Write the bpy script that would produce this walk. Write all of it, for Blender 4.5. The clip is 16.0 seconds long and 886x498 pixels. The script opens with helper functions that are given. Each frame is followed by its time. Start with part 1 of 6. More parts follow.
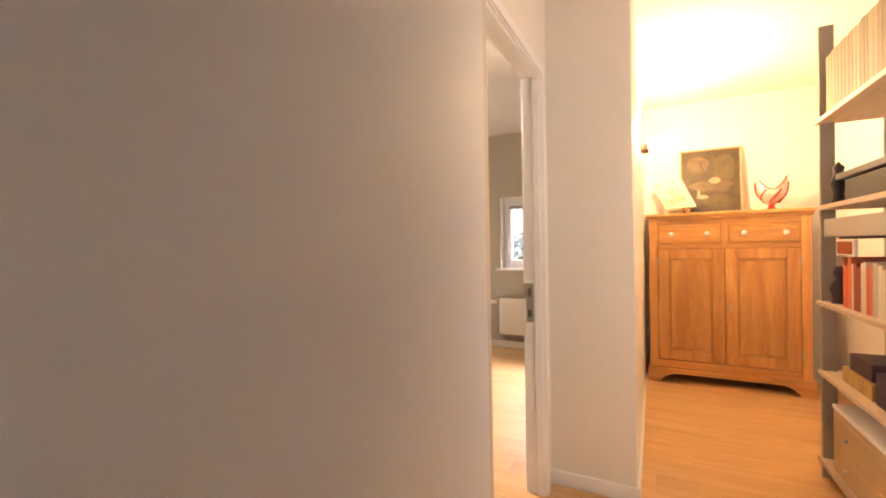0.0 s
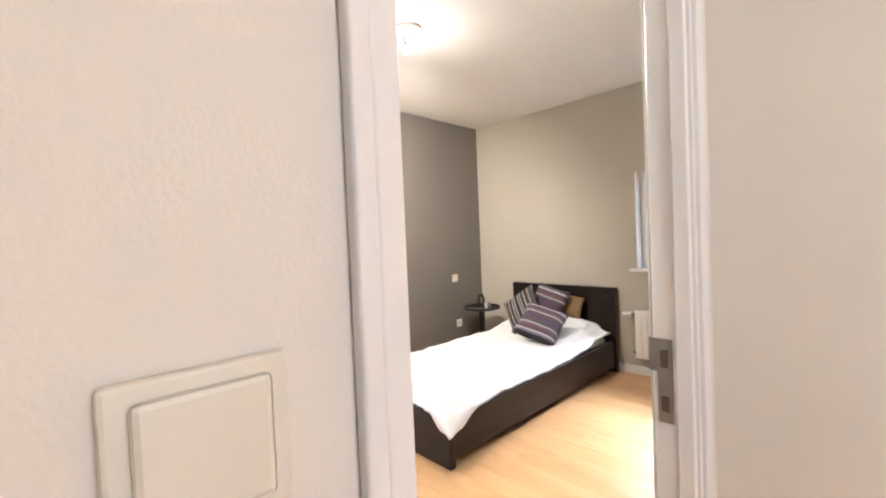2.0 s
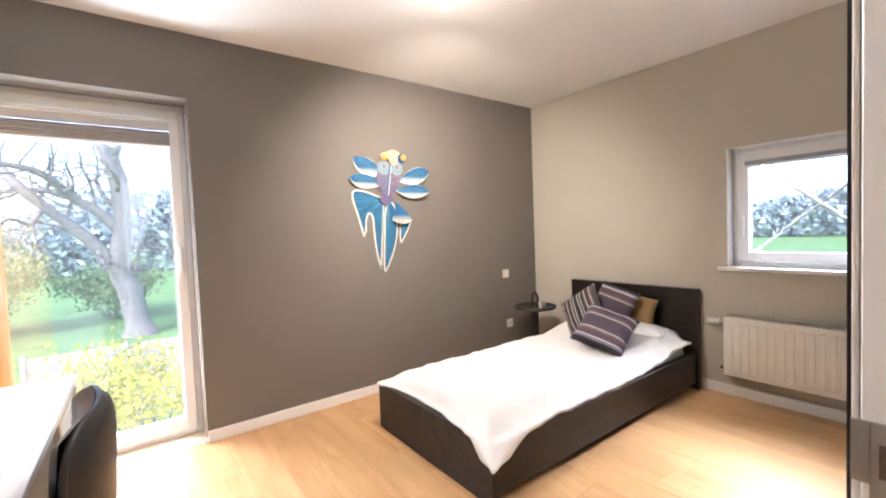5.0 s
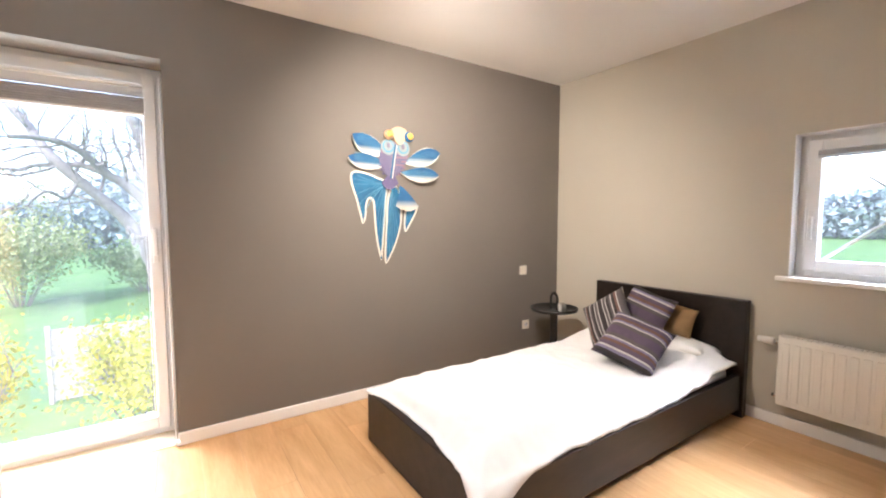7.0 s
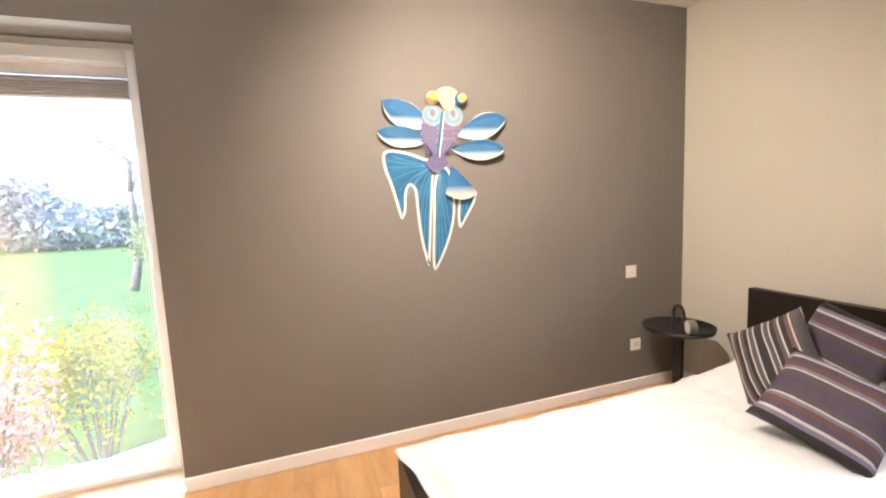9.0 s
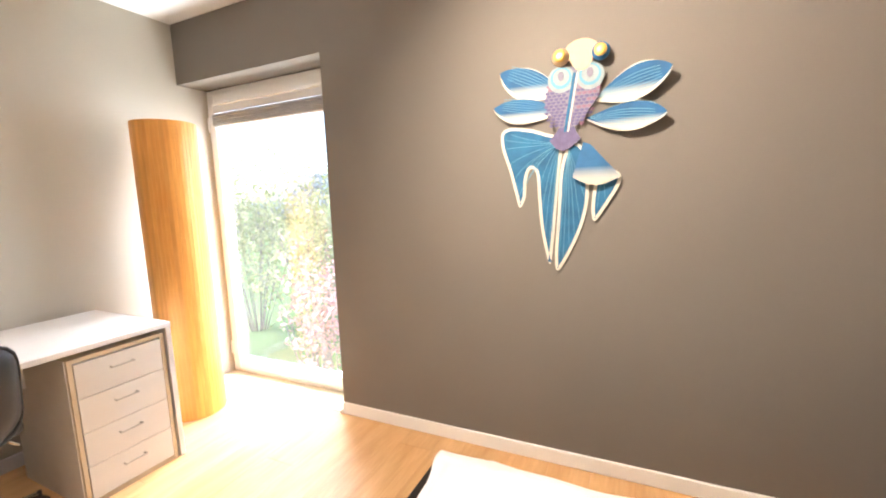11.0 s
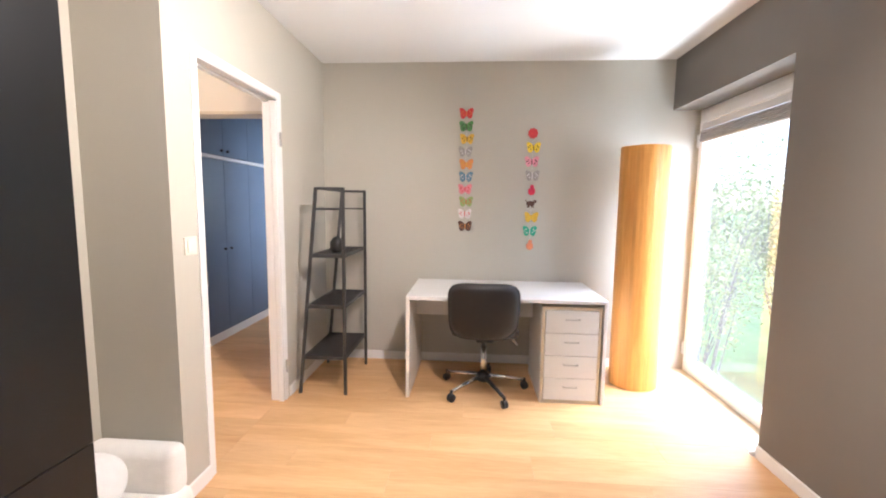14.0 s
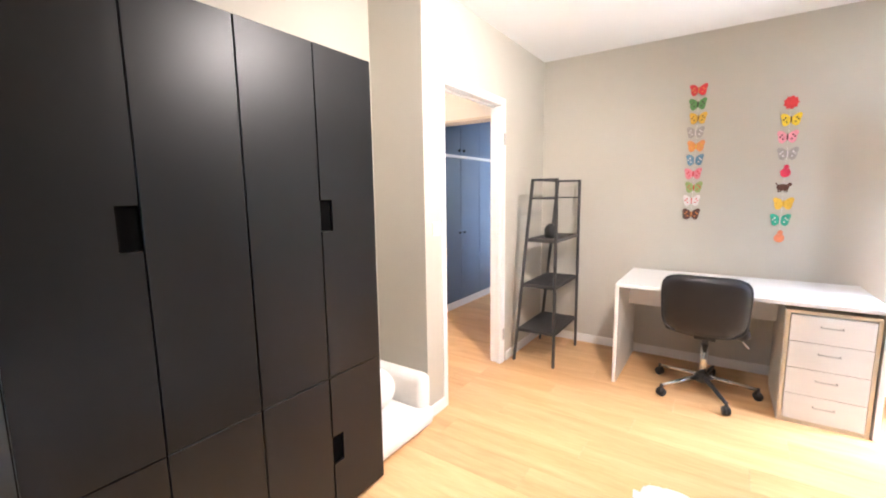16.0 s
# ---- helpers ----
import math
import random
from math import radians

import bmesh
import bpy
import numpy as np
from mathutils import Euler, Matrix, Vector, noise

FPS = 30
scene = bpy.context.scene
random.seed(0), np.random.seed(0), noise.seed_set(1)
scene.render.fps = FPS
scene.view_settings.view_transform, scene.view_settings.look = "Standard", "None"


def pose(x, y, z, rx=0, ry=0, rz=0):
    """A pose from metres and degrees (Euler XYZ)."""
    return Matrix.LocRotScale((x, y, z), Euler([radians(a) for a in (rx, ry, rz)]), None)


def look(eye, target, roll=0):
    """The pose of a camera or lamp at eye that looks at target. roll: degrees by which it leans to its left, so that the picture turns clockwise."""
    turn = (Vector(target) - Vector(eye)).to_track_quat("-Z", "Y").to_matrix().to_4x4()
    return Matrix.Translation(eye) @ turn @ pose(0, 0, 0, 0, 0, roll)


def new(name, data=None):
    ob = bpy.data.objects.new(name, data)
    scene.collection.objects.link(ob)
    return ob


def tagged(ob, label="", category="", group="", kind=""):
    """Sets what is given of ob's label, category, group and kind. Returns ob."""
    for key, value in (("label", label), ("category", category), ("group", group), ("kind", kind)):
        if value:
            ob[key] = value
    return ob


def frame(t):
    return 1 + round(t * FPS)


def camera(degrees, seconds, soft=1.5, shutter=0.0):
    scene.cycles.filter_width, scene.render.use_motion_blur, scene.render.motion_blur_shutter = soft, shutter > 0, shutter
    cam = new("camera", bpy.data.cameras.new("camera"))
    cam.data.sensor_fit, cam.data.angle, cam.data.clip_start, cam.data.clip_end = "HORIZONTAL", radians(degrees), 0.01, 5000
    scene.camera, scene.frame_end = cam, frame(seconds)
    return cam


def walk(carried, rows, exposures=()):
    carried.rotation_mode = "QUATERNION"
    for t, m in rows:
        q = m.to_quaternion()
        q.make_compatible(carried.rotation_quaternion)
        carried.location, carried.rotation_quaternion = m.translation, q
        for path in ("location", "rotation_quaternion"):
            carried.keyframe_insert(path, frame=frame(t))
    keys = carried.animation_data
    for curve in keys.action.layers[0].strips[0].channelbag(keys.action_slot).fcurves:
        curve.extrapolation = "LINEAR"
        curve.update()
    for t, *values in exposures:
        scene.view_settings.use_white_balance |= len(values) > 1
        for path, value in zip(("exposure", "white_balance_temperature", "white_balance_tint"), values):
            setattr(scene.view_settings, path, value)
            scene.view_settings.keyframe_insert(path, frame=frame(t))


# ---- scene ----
cam = camera(93.9, 16.0, soft=2.0)
PATH = [
    (0, (3.444, -0.348, 1.219), (2.534, 1.433, 1.205), -1.0),
    (0.2, (3.432, -0.19, 1.223), (2.466, 1.561, 1.205), -1.1),
    (0.4, (3.442, -0.077, 1.238), (2.404, 1.632, 1.213), -1.6),
    (0.8, (3.423, 0.146, 1.232), (2.261, 1.774, 1.208), -1.9),
    (1.2, (3.376, 0.35, 1.257), (2.106, 1.894, 1.224), -2.3),
    (1.4, (3.337, 0.435, 1.259), (2.014, 1.934, 1.208), -1.4),
    (1.5, (3.321, 0.47, 1.261), (1.979, 1.953, 1.218), -2.0),
    (1.7, (3.275, 0.557, 1.252), (1.895, 2.004, 1.204), -2.0),
    (2, (3.22, 0.654, 1.276), (1.785, 2.047, 1.223), -2.4),
    (2.3, (3.154, 0.777, 1.283), (1.675, 2.122, 1.22), -3.0),
    (2.5, (3.14, 0.802, 1.286), (1.637, 2.12, 1.229), -2.6),
    (3, (3.072, 0.884, 1.28), (1.529, 2.155, 1.214), -2.5),
    (3.5, (3.014, 0.911, 1.271), (1.446, 2.151, 1.198), -2.3),
    (4, (2.992, 0.93, 1.261), (1.404, 2.144, 1.188), -2.4),
    (6.3, (2.894, 1.113, 1.293), (1.254, 2.251, 1.175), -1.0),
    (6.5, (2.868, 1.161, 1.284), (1.216, 2.282, 1.16), -0.6),
    (7, (2.74, 1.282, 1.287), (1.071, 2.375, 1.144), -0.1),
    (7.5, (2.599, 1.405, 1.285), (0.925, 2.487, 1.109), 0.3),
    (8, (2.426, 1.518, 1.301), (0.711, 2.532, 1.117), -0.3),
    (8.2, (2.368, 1.573, 1.304), (0.623, 2.535, 1.128), -0.9),
    (10.3, (1.988, 2.54, 1.374), (0.023, 2.281, 1.108), -2.6),
    (10.5, (1.968, 2.639, 1.344), (0.03, 2.208, 1.097), -2.1),
    (11, (1.928, 2.906, 1.327), (0.137, 2.055, 1.07), -2.1),
    (11.5, (1.839, 3.082, 1.337), (0.29, 1.84, 1.092), -1.3),
    (12, (1.734, 3.244, 1.342), (0.548, 1.651, 1.107), -0.2),
    (12.5, (1.661, 3.316, 1.349), (0.878, 1.49, 1.122), 1.2),
    (13, (1.626, 3.389, 1.343), (1.199, 1.448, 1.116), 1.6),
    (13.5, (1.652, 3.452, 1.354), (1.517, 1.468, 1.137), 1.2),
    (14, (1.601, 3.538, 1.365), (1.735, 1.553, 1.156), 0.7),
    (14.5, (1.528, 3.627, 1.371), (1.912, 1.675, 1.164), 0.2),
    (15, (1.472, 3.71, 1.375), (2.11, 1.826, 1.164), -0.2),
    (15.5, (1.439, 3.761, 1.386), (2.333, 1.988, 1.147), -0.7),
    (16, (1.442, 3.786, 1.383), (2.555, 2.147, 1.115), -0.8),
]
EXPOSURES = [(0.0, 2.3, 7400, 22), (0.5, 2.55, 6000, 12), (1.0, 2.5, 5550, 12), (1.5, 2.6, 5700, 12), (2.2, 2.55, 5600, 12), (3.0, 2.44, 5650, 12), (4.0, 2.39, 5700, 16), (8.0, 2.54, 5900, 16), (11.0, 2.56, 6250, 16), (12.0, 2.39, 6000, 16), (14.0, 2.4, 5600, 16), (15.0, 2.61, 5550, 16), (16.0, 2.84, 5600, 16)]
walk(cam, [(t, look(eye, target, roll)) for t, eye, target, roll in PATH], EXPOSURES)

# ---- world, sun, large lights ----
world = bpy.data.worlds.new("world")
scene.world = world
world.use_nodes = True
wn = world.node_tree
sky = wn.nodes.new("ShaderNodeTexSky")
sky.sky_type, sky.sun_disc = "NISHITA", False
sky.sun_elevation, sky.sun_rotation = radians(48), radians(146)
sky.dust_density, sky.air_density = 1.0, 1.0
wn.links.new(sky.outputs["Color"], wn.nodes["Background"].inputs["Color"])
wn.nodes["Background"].inputs["Strength"].default_value = 0.12


def lamp(name, kind, energy, colour, m, **more):
    data = bpy.data.lights.new(name, kind)
    data.energy, data.color = energy, colour
    if "size" in more:
        data.shape, data.size, data.size_y = "RECTANGLE", more["size"][0], more["size"][1]
    if "radius" in more:
        data.shadow_soft_size = more["radius"]
    if "angle" in more:
        data.angle = radians(more["angle"])
    ob = new(name, data)
    ob.matrix_basis = m
    return ob


lamp("sun", "SUN", 1.1, (1.0, 0.97, 0.93), look((20, -30, 40), (0, 0, 0)), angle=20)
lamp("daylight_west", "AREA", 150, (0.96, 0.98, 1.0), look((-2.3, 0.75, 4.0), (0.4, 0.95, 0.5)), size=(3.2, 1.8))
lamp("daylight_west_side", "AREA", 65, (0.96, 0.98, 1.0), look((-1.7, 3.5, 1.9), (0.9, -0.2, 1.35)), size=(2.4, 2.6))
lamp("daylight_north", "AREA", 150, (0.96, 0.98, 1.0), look((2.27, 6.5, 3.5), (2.2, 4.4, 1.2)), size=(2.0, 1.2))
lamp("daylight_west_ground", "AREA", 19, (0.97, 1.0, 0.95), look((-0.95, 0.63, -0.46), (1.2, 1.6, 2.54)), size=(1.2, 0.5))
# Added fill lamp in front of the closed east hall wall; no window there.
lamp("daylight_hall", "AREA", 3.9, (0.99, 0.96, 0.95), look((4.70, 1.0, 1.45), (3.05, 1.80, 1.15)), size=(0.75, 1.6))
# Added fill outside an unseen hall window, to brighten the closet fronts.
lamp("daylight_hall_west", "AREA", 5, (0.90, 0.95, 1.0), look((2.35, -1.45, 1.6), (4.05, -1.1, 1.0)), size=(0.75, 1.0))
lamp("bulb_bedroom", "POINT", 1.1, (1.0, 0.86, 0.68), pose(1.30, 2.30, 2.27), radius=0.035)
spot = lamp("spot_bedroom", "SPOT", 47, (1.0, 0.84, 0.64), look((1.26, 2.33, 2.33), (0.0, 3.2, 1.1)), radius=0.03)
spot.data.spot_size, spot.data.spot_blend = radians(130), 1.0
spot_door = lamp("spot_bedroom", "SPOT", 50, (1.0, 0.85, 0.68), look((1.34, 2.27, 2.33), (2.95, 1.6, 1.1)), radius=0.03)
spot_door.data.spot_size, spot_door.data.spot_blend = radians(130), 1.0
lamp("bulb_sconce", "POINT", 17, (1.0, 0.70, 0.40), pose(3.50, 3.15, 2.06), radius=0.03)

# ---- materials ----


def mat(name, colour, rough=0.6, metal=0.0, var=0.06, scale=6.0, bump=0.0, grain=120.0, stretch=(1, 1, 1), **more):
    """A surface with slow stains and fine grain, both at true size."""
    m = bpy.data.materials.new(name)
    m.use_nodes = True
    t = m.node_tree
    b = t.nodes["Principled BSDF"]
    b.inputs["Roughness"].default_value, b.inputs["Metallic"].default_value = rough, metal
    tc = t.nodes.new("ShaderNodeTexCoord")
    mp = t.nodes.new("ShaderNodeMapping")
    mp.inputs["Scale"].default_value = stretch
    t.links.new(tc.outputs["Object"], mp.inputs["Vector"])
    big, fine = t.nodes.new("ShaderNodeTexNoise"), t.nodes.new("ShaderNodeTexNoise")
    big.inputs["Scale"].default_value, big.inputs["Detail"].default_value = scale, 4
    fine.inputs["Scale"].default_value, fine.inputs["Detail"].default_value = grain, 3
    for n in (big, fine):
        t.links.new(mp.outputs["Vector"], n.inputs["Vector"])
    add = t.nodes.new("ShaderNodeMath")
    add.operation = "MULTIPLY_ADD"
    add.inputs[1].default_value = 0.35
    t.links.new(fine.outputs["Fac"], add.inputs[0])
    t.links.new(big.outputs["Fac"], add.inputs[2])
    rng = t.nodes.new("ShaderNodeMapRange")
    rng.inputs["From Min"].default_value, rng.inputs["From Max"].default_value = 0.3, 1.05
    rng.inputs["To Min"].default_value, rng.inputs["To Max"].default_value = 1 - var, 1 + var
    t.links.new(add.outputs[0], rng.inputs["Value"])
    mul = t.nodes.new("ShaderNodeVectorMath")
    mul.operation = "SCALE"
    mul.inputs[0].default_value = colour
    t.links.new(rng.outputs[0], mul.inputs["Scale"])
    t.links.new(mul.outputs[0], b.inputs["Base Color"])
    if bump:
        bp = t.nodes.new("ShaderNodeBump")
        bp.inputs["Strength"].default_value, bp.inputs["Distance"].default_value = bump, 0.002
        t.links.new(fine.outputs["Fac"], bp.inputs["Height"])
        t.links.new(bp.outputs["Normal"], b.inputs["Normal"])
    if "sheen" in more:
        b.inputs["Sheen Weight"].default_value = more["sheen"]
    if "spec" in more:
        b.inputs["Specular IOR Level"].default_value = more["spec"]
    if "coat" in more:
        b.inputs["Coat Weight"].default_value = more["coat"]
        b.inputs["Coat Roughness"].default_value = 0.15
    return m


def wood_mat(name, dark, light, rough, along="y", vary=0.12, ring=14.0):
    m = bpy.data.materials.new(name)
    m.use_nodes = True
    t = m.node_tree
    b = t.nodes["Principled BSDF"]
    b.inputs["Roughness"].default_value = rough
    tc, mp, info = (t.nodes.new("ShaderNode" + k) for k in ("TexCoord", "Mapping", "ObjectInfo"))
    mp.inputs["Scale"].default_value = {"x": (0.12, 1, 1), "y": (1, 0.12, 1), "z": (1, 1, 0.12)}[along]
    shift = t.nodes.new("ShaderNodeVectorMath")
    shift.operation = "SCALE"
    shift.inputs[0].default_value = (7.3, 9.1, 5.7)
    t.links.new(info.outputs["Random"], shift.inputs["Scale"])
    t.links.new(shift.outputs[0], mp.inputs["Location"])
    t.links.new(tc.outputs["Object"], mp.inputs["Vector"])
    n1, n2 = t.nodes.new("ShaderNodeTexNoise"), t.nodes.new("ShaderNodeTexNoise")
    n1.inputs["Scale"].default_value, n1.inputs["Detail"].default_value, n1.inputs["Distortion"].default_value = ring, 5, 0.8
    n2.inputs["Scale"].default_value, n2.inputs["Detail"].default_value = ring * 9, 3
    for n in (n1, n2):
        t.links.new(mp.outputs["Vector"], n.inputs["Vector"])
    mix = t.nodes.new("ShaderNodeMath")
    mix.operation = "MULTIPLY_ADD"
    mix.inputs[1].default_value = 0.4
    t.links.new(n2.outputs["Fac"], mix.inputs[0])
    t.links.new(n1.outputs["Fac"], mix.inputs[2])
    ramp = t.nodes.new("ShaderNodeValToRGB")
    ramp.color_ramp.elements[0].position, ramp.color_ramp.elements[0].color = 0.45, (*dark, 1)
    ramp.color_ramp.elements[1].position, ramp.color_ramp.elements[1].color = 0.95, (*light, 1)
    t.links.new(mix.outputs[0], ramp.inputs["Fac"])
    rng = t.nodes.new("ShaderNodeMapRange")
    rng.inputs["To Min"].default_value, rng.inputs["To Max"].default_value = 1 - vary, 1 + vary
    t.links.new(info.outputs["Random"], rng.inputs["Value"])
    mul = t.nodes.new("ShaderNodeVectorMath")
    mul.operation = "SCALE"
    t.links.new(ramp.outputs["Color"], mul.inputs[0])
    t.links.new(rng.outputs[0], mul.inputs["Scale"])
    t.links.new(mul.outputs[0], b.inputs["Base Color"])
    bp = t.nodes.new("ShaderNodeBump")
    bp.inputs["Strength"].default_value, bp.inputs["Distance"].default_value = 0.08, 0.001
    t.links.new(n2.outputs["Fac"], bp.inputs["Height"])
    t.links.new(bp.outputs["Normal"], b.inputs["Normal"])
    return m


def stripe_mat(name, axis, stops, width, rough=0.85):
    """Woven stripes across one axis; stops: (position, colour)."""
    m = mat(name, (1, 1, 1), rough, var=0.15, scale=30, bump=0.5, grain=500)
    t = m.node_tree
    b = t.nodes["Principled BSDF"]
    tc, sep = t.nodes.new("ShaderNodeTexCoord"), t.nodes.new("ShaderNodeSeparateXYZ")
    t.links.new(tc.outputs["Object"], sep.inputs[0])
    md = t.nodes.new("ShaderNodeMath")
    md.operation = "PINGPONG"
    md.inputs[1].default_value = width
    t.links.new(sep.outputs[axis], md.inputs[0])
    dv = t.nodes.new("ShaderNodeMath")
    dv.operation = "DIVIDE"
    dv.inputs[1].default_value = width
    t.links.new(md.outputs[0], dv.inputs[0])
    ramp = t.nodes.new("ShaderNodeValToRGB")
    ramp.color_ramp.interpolation = "CONSTANT"
    while len(ramp.color_ramp.elements) < len(stops):
        ramp.color_ramp.elements.new(0.5)
    for e, (p, c) in zip(ramp.color_ramp.elements, stops):
        e.position, e.color = p, (*c, 1)
    t.links.new(dv.outputs[0], ramp.inputs["Fac"])
    mul = t.nodes.new("ShaderNodeVectorMath")
    mul.operation = "MULTIPLY"
    old = b.inputs["Base Color"].links[0].from_socket
    t.links.new(old, mul.inputs[0])
    t.links.new(ramp.outputs["Color"], mul.inputs[1])
    t.links.new(mul.outputs[0], b.inputs["Base Color"])
    return m


def glass_mat(name, colour=(1, 1, 1), rough=0.0):
    m = bpy.data.materials.new(name)
    m.use_nodes = True
    b = m.node_tree.nodes["Principled BSDF"]
    b.inputs["Base Color"].default_value = (*colour, 1)
    b.inputs["Roughness"].default_value = rough
    b.inputs["Transmission Weight"].default_value = 1.0
    b.inputs["IOR"].default_value = 1.45
    return m


def glow_mat(name, colour, strength):
    m = bpy.data.materials.new(name)
    m.use_nodes = True
    b = m.node_tree.nodes["Principled BSDF"]
    b.inputs["Base Color"].default_value = (*colour, 1)
    b.inputs["Emission Color"].default_value = (*colour, 1)
    b.inputs["Emission Strength"].default_value = strength
    return m


M_TAUPE = mat("taupe_paint", (0.165, 0.148, 0.126), 0.75, var=0.05, scale=2, bump=0.25, grain=260)
M_BEIGE = mat("greige_paint", (0.50, 0.47, 0.40), 0.7, var=0.03, scale=2, bump=0.25, grain=260)
M_CEIL = mat("ceiling_white", (0.80, 0.79, 0.77), 0.85, var=0.02, scale=2, bump=0.2, grain=200)
M_HALL = mat("hall_cream_paint", (0.76, 0.72, 0.65), 0.6, var=0.025, scale=2, bump=0.25, grain=260)
M_WHITE = mat("white_lacquer", (0.80, 0.79, 0.77), 0.42, var=0.02, scale=3, bump=0.05, grain=150)
M_CREAM = mat("cream_lacquer", (0.62, 0.55, 0.44), 0.45, var=0.03, scale=3, bump=0.08, grain=150)
M_LEAF = mat("door_white", (0.72, 0.70, 0.67), 0.42, var=0.03, scale=2, bump=0.12, grain=90)
M_PVC = mat("window_pvc", (0.78, 0.79, 0.79), 0.28, var=0.015, scale=4)
M_FLOOR = wood_mat("light_laminate", (0.55, 0.30, 0.12), (0.73, 0.46, 0.22), 0.34, "x", 0.06, 9.0)
M_PINE = wood_mat("old_pine", (0.44, 0.19, 0.055), (0.67, 0.36, 0.13), 0.42, "z", 0.07, 12.0)
M_PINE_X = wood_mat("old_pine_cross", (0.44, 0.19, 0.055), (0.67, 0.36, 0.13), 0.42, "x", 0.07, 12.0)
M_TAMBOUR = wood_mat("oiled_pine_slat", (0.60, 0.26, 0.05), (0.76, 0.37, 0.085), 0.36, "z", 0.07, 16.0)
M_BED = wood_mat("black_brown_veneer", (0.010, 0.0075, 0.006), (0.026, 0.018, 0.014), 0.38, "y", 0.1, 14.0)
M_BED.node_tree.nodes["Principled BSDF"].inputs["Specular IOR Level"].default_value = 0.3
M_WARD = mat("black_matt_foil", (0.0034, 0.0033, 0.0036), 0.36, var=0.2, scale=4, bump=0.08, grain=400, spec=0.36)
M_NAVY = mat("dark_blue_lacquer", (0.13, 0.18, 0.26), 0.3, var=0.1, scale=3)
M_BLACK = mat("black_plastic", (0.012, 0.012, 0.012), 0.45, var=0.2, scale=20)
# Near-black that paints the shade in holes, grips and behind wardrobe doors.
M_HOLESHADE = mat("recess_shade", (0.0012, 0.0012, 0.0012), 0.9, spec=0.05)
# Brown-grey that paints the shade of the latch holes.
M_LATCH = mat("latch_hole_shade", (0.17, 0.13, 0.10), 0.5, 0.6, var=0.2, scale=60)
M_LEATHER = mat("black_leatherette", (0.011, 0.0085, 0.008), 0.36, var=0.25, scale=14, bump=0.5, grain=260)
M_CHROME = mat("chrome", (0.72, 0.72, 0.72), 0.12, 1.0, var=0.03)
M_STEEL = mat("brushed_steel", (0.48, 0.47, 0.45), 0.36, 1.0, var=0.06, stretch=(1, 1, 12))
M_SHELF = mat("grey_powder_steel", (0.045, 0.043, 0.042), 0.5, 0.2, var=0.1, scale=12, bump=0.15, grain=500)
M_LINEN = mat("white_cotton", (0.84, 0.84, 0.84), 0.9, var=0.03, scale=8, bump=0.3, grain=500, sheen=0.2)
M_FLEECE = mat("white_fleece", (0.82, 0.80, 0.76), 0.95, var=0.06, scale=20, bump=1.0, grain=180, sheen=0.4)
M_DESK = mat("pale_ash_foil", (0.74, 0.73, 0.71), 0.34, var=0.03, scale=4, stretch=(0.3, 2, 2), grain=60)
M_DRAWER = mat("pale_grey_ash_foil", (0.69, 0.67, 0.635), 0.4, var=0.05, scale=5, stretch=(0.25, 2, 3), grain=70)
M_EDGE = mat("birch_edge", (0.60, 0.51, 0.37), 0.5, var=0.08)
M_SWITCH = mat("switch_plastic", (0.74, 0.70, 0.60), 0.35, var=0.02)
M_RAD = mat("radiator_enamel", (0.80, 0.78, 0.72), 0.28, var=0.015)
def veiled_glass(name, veil):
    """Clear glass with a thin translucent film that imitates a veil of glare."""
    m = glass_mat(name)
    t = m.node_tree
    film, mix = t.nodes.new("ShaderNodeBsdfTranslucent"), t.nodes.new("ShaderNodeMixShader")
    film.inputs["Color"].default_value = (0.90, 0.93, 0.95, 1)
    mix.inputs[0].default_value = veil
    t.links.new(t.nodes["Principled BSDF"].outputs[0], mix.inputs[1])
    t.links.new(film.outputs[0], mix.inputs[2])
    t.links.new(mix.outputs[0], t.nodes["Material Output"].inputs["Surface"])
    return m


M_PANE = veiled_glass("veiled_pane_glass", 0.010)
M_BLIND = mat("grey_blind", (0.34, 0.34, 0.35), 0.7, var=0.1, scale=12)
M_BLINDW = mat("pale_blind", (0.62, 0.63, 0.65), 0.7, var=0.05, scale=12)


# ---- building helpers ----
ORIGIN = {}


def box(bm, x0, x1, y0, y1, z0, z1, bevel=0.0, seg=1):
    m = Matrix.Translation(((x0 + x1) / 2, (y0 + y1) / 2, (z0 + z1) / 2)) @ Matrix.Diagonal((abs(x1 - x0), abs(y1 - y0), abs(z1 - z0), 1))
    made = bmesh.ops.create_cube(bm, size=1, matrix=m)
    if bevel:
        edges = list({e for v in made["verts"] for e in v.link_edges})
        bmesh.ops.bevel(bm, geom=edges, offset=bevel, segments=seg, affect="EDGES", profile=0.5)
    return bm


def bx(*a, **k):
    return box(bmesh.new(), *a, **k)


def tube(bm, p, q, r, r2=None, n=10):
    p, q = Vector(p), Vector(q)
    m = Matrix.Translation((p + q) / 2) @ (q - p).to_track_quat("Z", "Y").to_matrix().to_4x4()
    bmesh.ops.create_cone(bm, cap_ends=True, segments=n, radius1=r, radius2=r if r2 is None else r2, depth=(q - p).length, matrix=m)
    return bm


def tb(*a, **k):
    return tube(bmesh.new(), *a, **k)


def bar(bm, p, q, w):
    """A square bar from p to q."""
    p, q = Vector(p), Vector(q)
    m = Matrix.Translation((p + q) / 2) @ (q - p).to_track_quat("Z", "Y").to_matrix().to_4x4() @ Matrix.Diagonal((w, w, (q - p).length, 1))
    bmesh.ops.create_cube(bm, size=1, matrix=m)
    return bm


